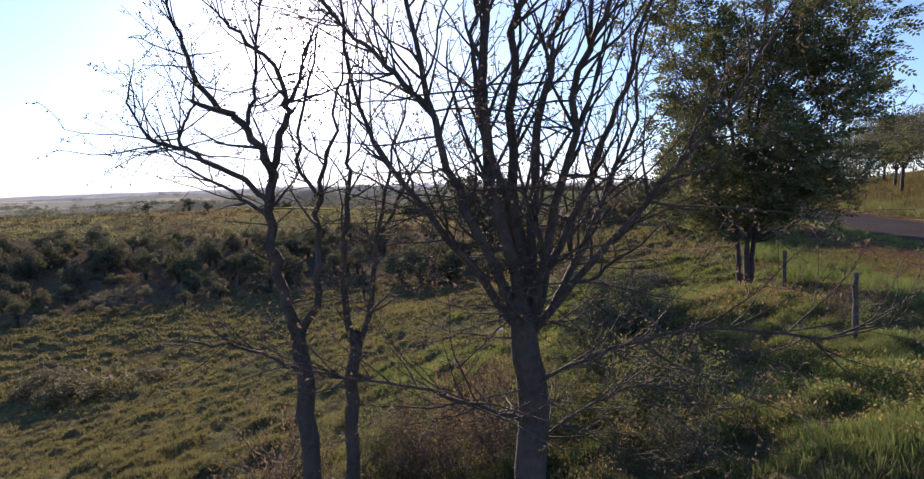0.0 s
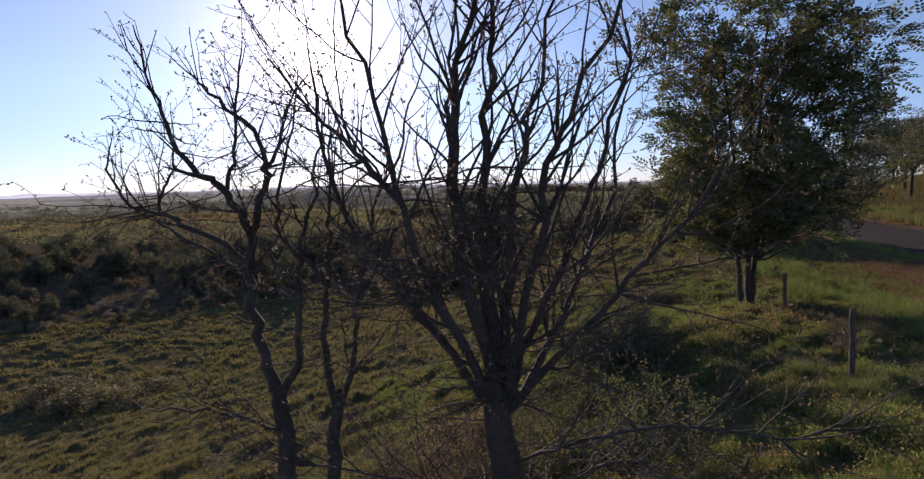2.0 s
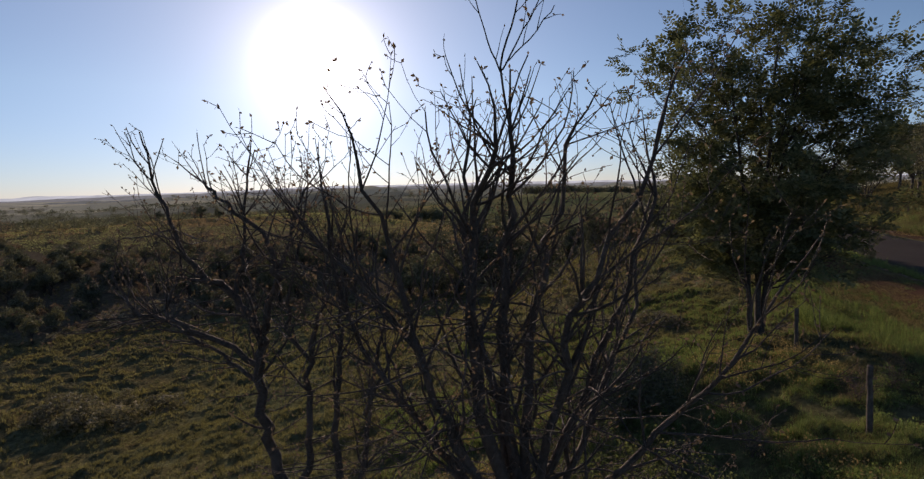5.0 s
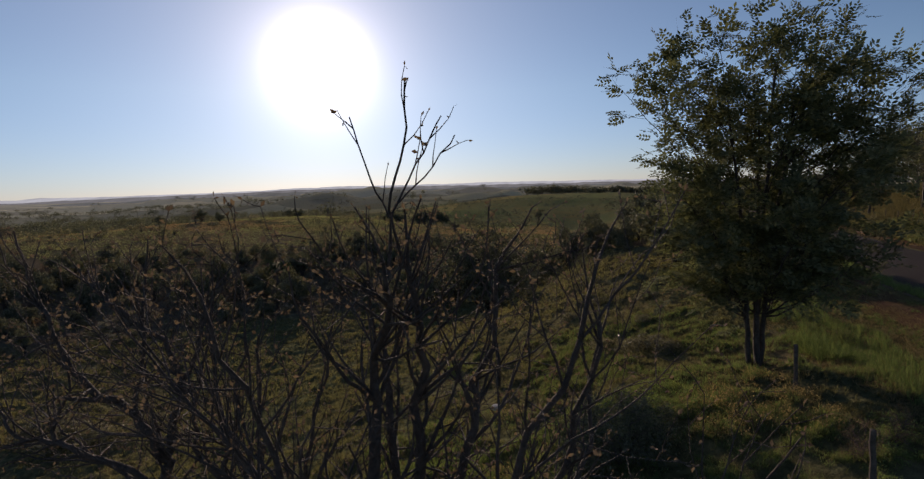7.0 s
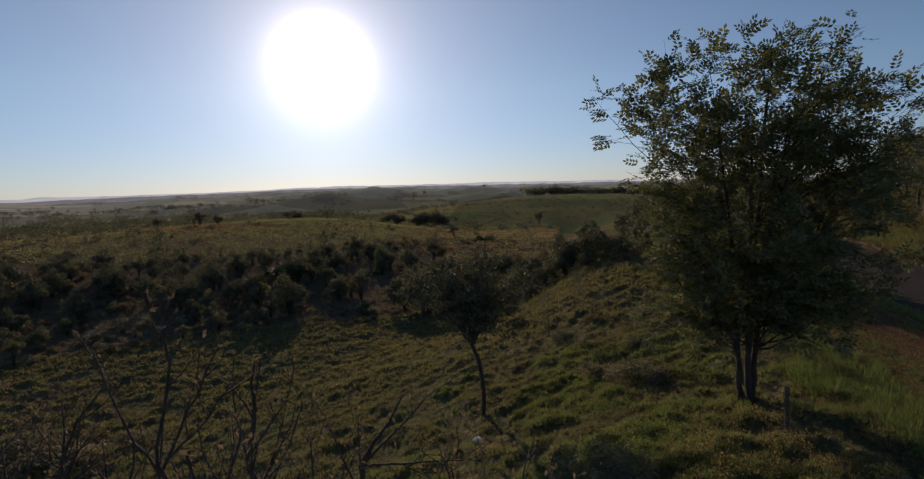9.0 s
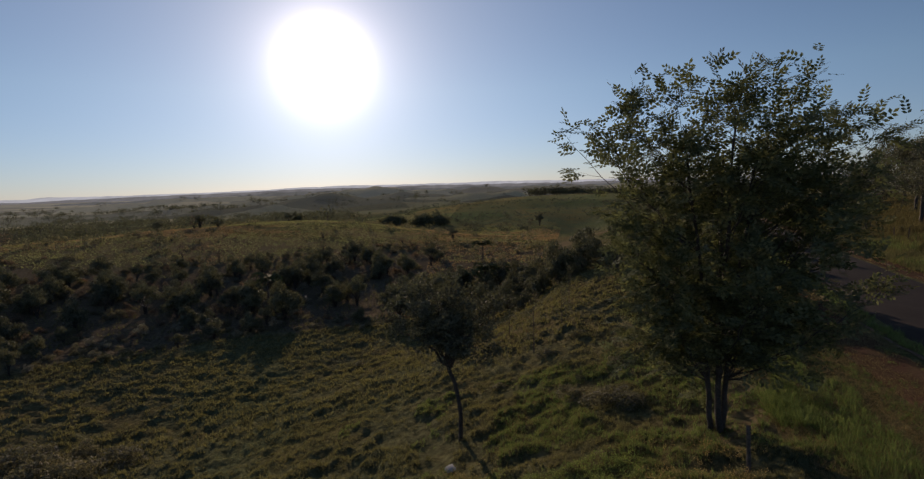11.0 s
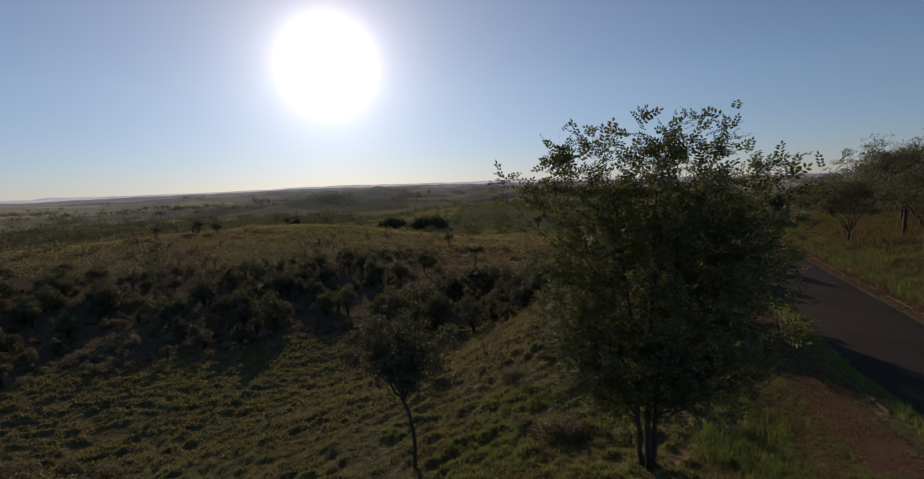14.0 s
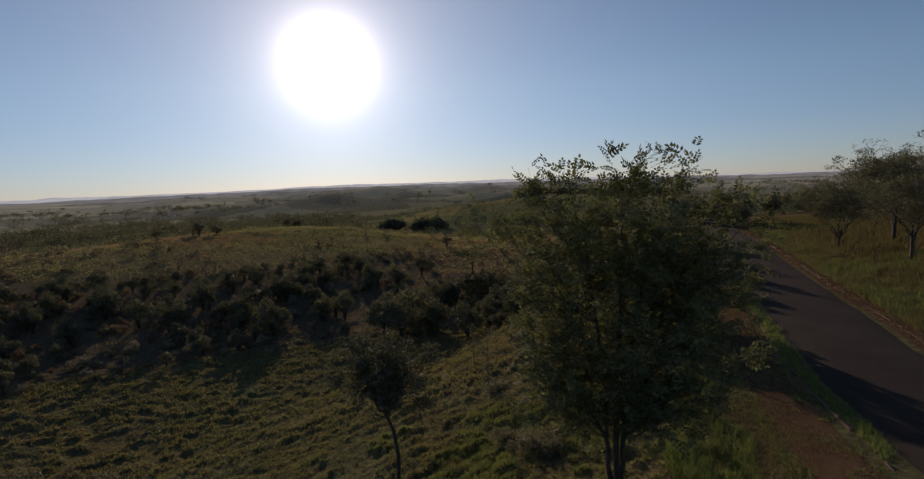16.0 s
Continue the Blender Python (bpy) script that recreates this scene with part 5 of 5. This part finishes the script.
def beyond(x, y):
    return (y > thicket_edge(x) + np.where(x < -8, 58, 28) + 16 * lattice(x, y, 6, 93)) & (lattice(x, y, 4, 54) > -0.7)


x, y = scatter(rng, 80000, 80, 260, -47, 9, lambda x, y, r: beyond(x, y) & (rusty(x, y) + 0.15 * r.normal(size=len(x)) < 0.22))
tufts("hill_grass", x, y, 4, 0.24 * rng.uniform(0.4, 1.5, len(x)), 0.15, M_GRASS_HILL, "coarse yellow-green grass clumps over the far hill", 417, 1.3)
x, y = scatter(rng, 80000, 80, 260, -47, 9, lambda x, y, r: beyond(x, y) & (rusty(x, y) + 0.15 * r.normal(size=len(x)) > 0.16))
tufts("rust_grass", x, y, 4, 0.24 * rng.uniform(0.4, 1.5, len(x)), 0.15, M_GRASS_RUST, "rust-brown dry grass patches over the far hill", 418, 1.3)

# ---- low plants under the bare trees ----


def undergrowth(name, label, seed, spots, height, spread, leaves, leaf, mat, category):
    """One low plant, repeated at the spots (x, y, size)."""
    first_one = leafy_tree(name, spots[0][0], spots[0][1], label, np.random.default_rng(seed), height, spread, 6, leaves, leaf, mat, M_BARK_BROWN, 0.010, 0.08, group=label.split(" ")[0] + " plants under the trees", twigs=6, category=category, levels=1, coarse=True)
    turn = np.random.default_rng(seed + 1)
    for x, y, size in spots:
        m = pose(x, y, float(land(x, y)) - 0.04, 0, 0, turn.uniform(0, 360)) @ Matrix.Diagonal((size, size, size * turn.uniform(0.85, 1.2), 1))
        if (x, y, size) == spots[0]:
            first_one.matrix_basis = m
        else:
            copy_thing(first_one, m)


def herbs(name, label, seed, mat, n, each, leaf, height, accept):
    """Low leafy herbs in one sheet: many small clumps of upright leaves."""
    rng = np.random.default_rng(seed)
    x, y = scatter(rng, n, 4, 20, -4, 47, accept)
    k = len(x) * each
    cx, cy = np.repeat(x, each) + rng.normal(size=k) * 0.07, np.repeat(y, each) + rng.normal(size=k) * 0.07
    cz = land(cx, cy) + tussocks(cx, cy) + height * np.repeat(rng.uniform(0.3, 1.3, len(x)), each) * rng.uniform(0, 1, k)
    geo = Geo()
    geo.leaves(np.stack([cx, cy, cz], axis=-1), leaf, rng, np.tile((0, 0, 0.6), (k, 1)), 0.5)
    tagged(new(name, geo.mesh(name, mat)), label, "herbs", kind="stuff")


herbs("herbs", "low bright green herbs among the grass", 8, M_GRASS_LUSH, 9500, 15, 0.055, 0.20, lambda x, y, r: on_humps(x, y, r) & (lattice(x, y, 2.1, 59) > 0.05))
herbs("dry_herbs", "withered brown herbs among the grass", 9, M_GRASS_DRY, 5600, 13, 0.05, 0.22, lambda x, y, r: on_humps(x, y, r) & (lattice(x, y, 1.9, 60) > 0.12))
undergrowth("weed", "leafy green weed growing in the grass", 3, ((-0.9, 9.4, 1.0), (2.3, 7.9, 1.1), (2.9, 8.5, 1.0), (1.9, 9.6, 0.8), (3.4, 7.6, 0.9), (1.4, 8.2, 0.8), (-1.6, 8.0, 0.8), (0.9, 10.2, 0.8), (2.6, 10.6, 0.7), (-3.0, 9.5, 0.7), (1.0, 7.2, 0.9)),
            1.15, 0.7, 1700, 0.050, M_LEAF, "weed")
undergrowth("green_bush", "bright green leafy bush beside the fence", 6, ((14.3, 20.9, 0.5), (14.9, 22.0, 0.55), (14.2, 22.6, 0.6), (15.7, 23.4, 0.5), (15.0, 24.2, 0.6), (16.3, 25.4, 0.5), (13.5, 21.4, 0.6), (17.3, 27.2, 0.6), (18.0, 28.8, 0.6), (21.5, 38.5, 1.1), (22.3, 41, 1.1)),
            0.8, 0.95, 1500, 0.085, M_LEAF, "bush")
undergrowth("dry_weed", "brown dry weed with small withered leaves", 4, ((-0.4, 8.2, 1.0), (0.2, 8.6, 1.1), (0.7, 8.0, 1.0), (-0.1, 7.4, 0.9), (0.4, 7.3, 0.9), (1.1, 9.1, 0.9), (-0.8, 7.6, 0.8), (-2.6, 6.8, 1.2), (-2.2, 6.9, 1.0), (-3.1, 7.1, 1.0), (5.2, 9.8, 0.5), (8.4, 11.6, 0.6), (9.4, 12.0, 0.5)),
            1.2, 0.75, 1500, 0.040, M_LEAF_DRY, "weed")
undergrowth("low_bush", "dense dark low bush beneath the bare trees", 5, ((-1.25, 8.7, 1.0), (3.9, 12.8, 1.5), (2.9, 12.2, 1.1), (4.7, 13.4, 1.0), (2.7, 6.5, 0.7)),
            0.95, 0.75, 3200, 0.060, M_LEAF_DEEP, "bush")

# ---- distance ----


def ridge(name, dist, shape, mat, label, seed):
    """A far range of hills, closing the land at the sky."""
    az = np.linspace(-70, 70, 500)
    el = np.interp(az, [a for a, _ in shape], [e for _, e in shape])
    el = el + (0.12 if dist < 3000 else 0.05) * waves(az * 40, az * 0, 420, seed) + (0.11 if dist < 3000 else 0.03) * waves(az * 40, az * 0, 170, seed + 3) + 0.02 * waves(az * 40, az * 0, 60, seed + 1) + 0.008 * waves(az * 40, az * 0, 14, seed + 2)
    x, y = dist * np.sin(np.radians(az)), dist * np.cos(np.radians(az))
    top = 8.0 + dist * np.tan(np.radians(el))
    rows = [np.stack([x * f, y * f, top * g - 60 * (1 - g)], axis=-1) for f, g in ((0.90, 0.0), (0.95, 0.6), (1.0, 1.0), (1.01, 0.6))]
    n = len(az)
    i, j = np.meshgrid(np.arange(3), np.arange(n - 1), indexing="ij")
    faces = np.stack([i * n + j, i * n + j + 1, (i + 1) * n + j + 1, (i + 1) * n + j], axis=-1).reshape(-1, 4)
    geo = Geo()
    geo.add(np.concatenate(rows), faces)
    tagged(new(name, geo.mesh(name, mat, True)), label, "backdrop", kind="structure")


# tones grow paler and bluer with distance: haze painted into each range
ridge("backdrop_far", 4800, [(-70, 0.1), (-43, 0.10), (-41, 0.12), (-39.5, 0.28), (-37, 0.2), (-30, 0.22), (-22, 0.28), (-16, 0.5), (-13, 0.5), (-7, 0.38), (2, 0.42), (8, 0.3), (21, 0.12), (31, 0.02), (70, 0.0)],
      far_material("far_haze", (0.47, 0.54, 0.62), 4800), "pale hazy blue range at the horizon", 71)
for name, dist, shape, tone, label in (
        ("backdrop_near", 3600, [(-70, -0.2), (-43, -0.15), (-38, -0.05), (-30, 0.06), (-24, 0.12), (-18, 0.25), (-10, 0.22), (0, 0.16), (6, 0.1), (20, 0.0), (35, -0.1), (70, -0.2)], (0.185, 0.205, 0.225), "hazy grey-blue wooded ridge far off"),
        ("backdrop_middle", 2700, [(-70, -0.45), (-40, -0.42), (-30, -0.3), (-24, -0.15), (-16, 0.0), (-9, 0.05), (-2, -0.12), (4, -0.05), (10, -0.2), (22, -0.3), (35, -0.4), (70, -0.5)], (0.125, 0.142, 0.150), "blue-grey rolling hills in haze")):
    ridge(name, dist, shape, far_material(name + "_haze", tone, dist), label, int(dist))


def pale_stone(x, y, size, seed):
    """A lone limestone lump in the grass."""
    bm = bmesh.new()
    bmesh.ops.create_icosphere(bm, subdivisions=2, radius=size)
    rng = np.random.default_rng(seed)
    for v in bm.verts:
        v.co *= 1 + rng.normal() * 0.07
        v.co.z *= 0.6
    me = bpy.data.meshes.new("stone")
    bm.to_mesh(me)
    bm.free()
    me.materials.append(plain_material("pale_stone", (0.35, 0.33, 0.30), (0.62, 0.60, 0.56), 8.0))
    ob = new("stone", me)
    ob.location = (x, y, float(land(x, y)) + size * 0.35)
    tagged(ob, "small pale stone lying in the pasture grass", "stone")


pale_stone(1.35, 19.95, 0.2, 3)
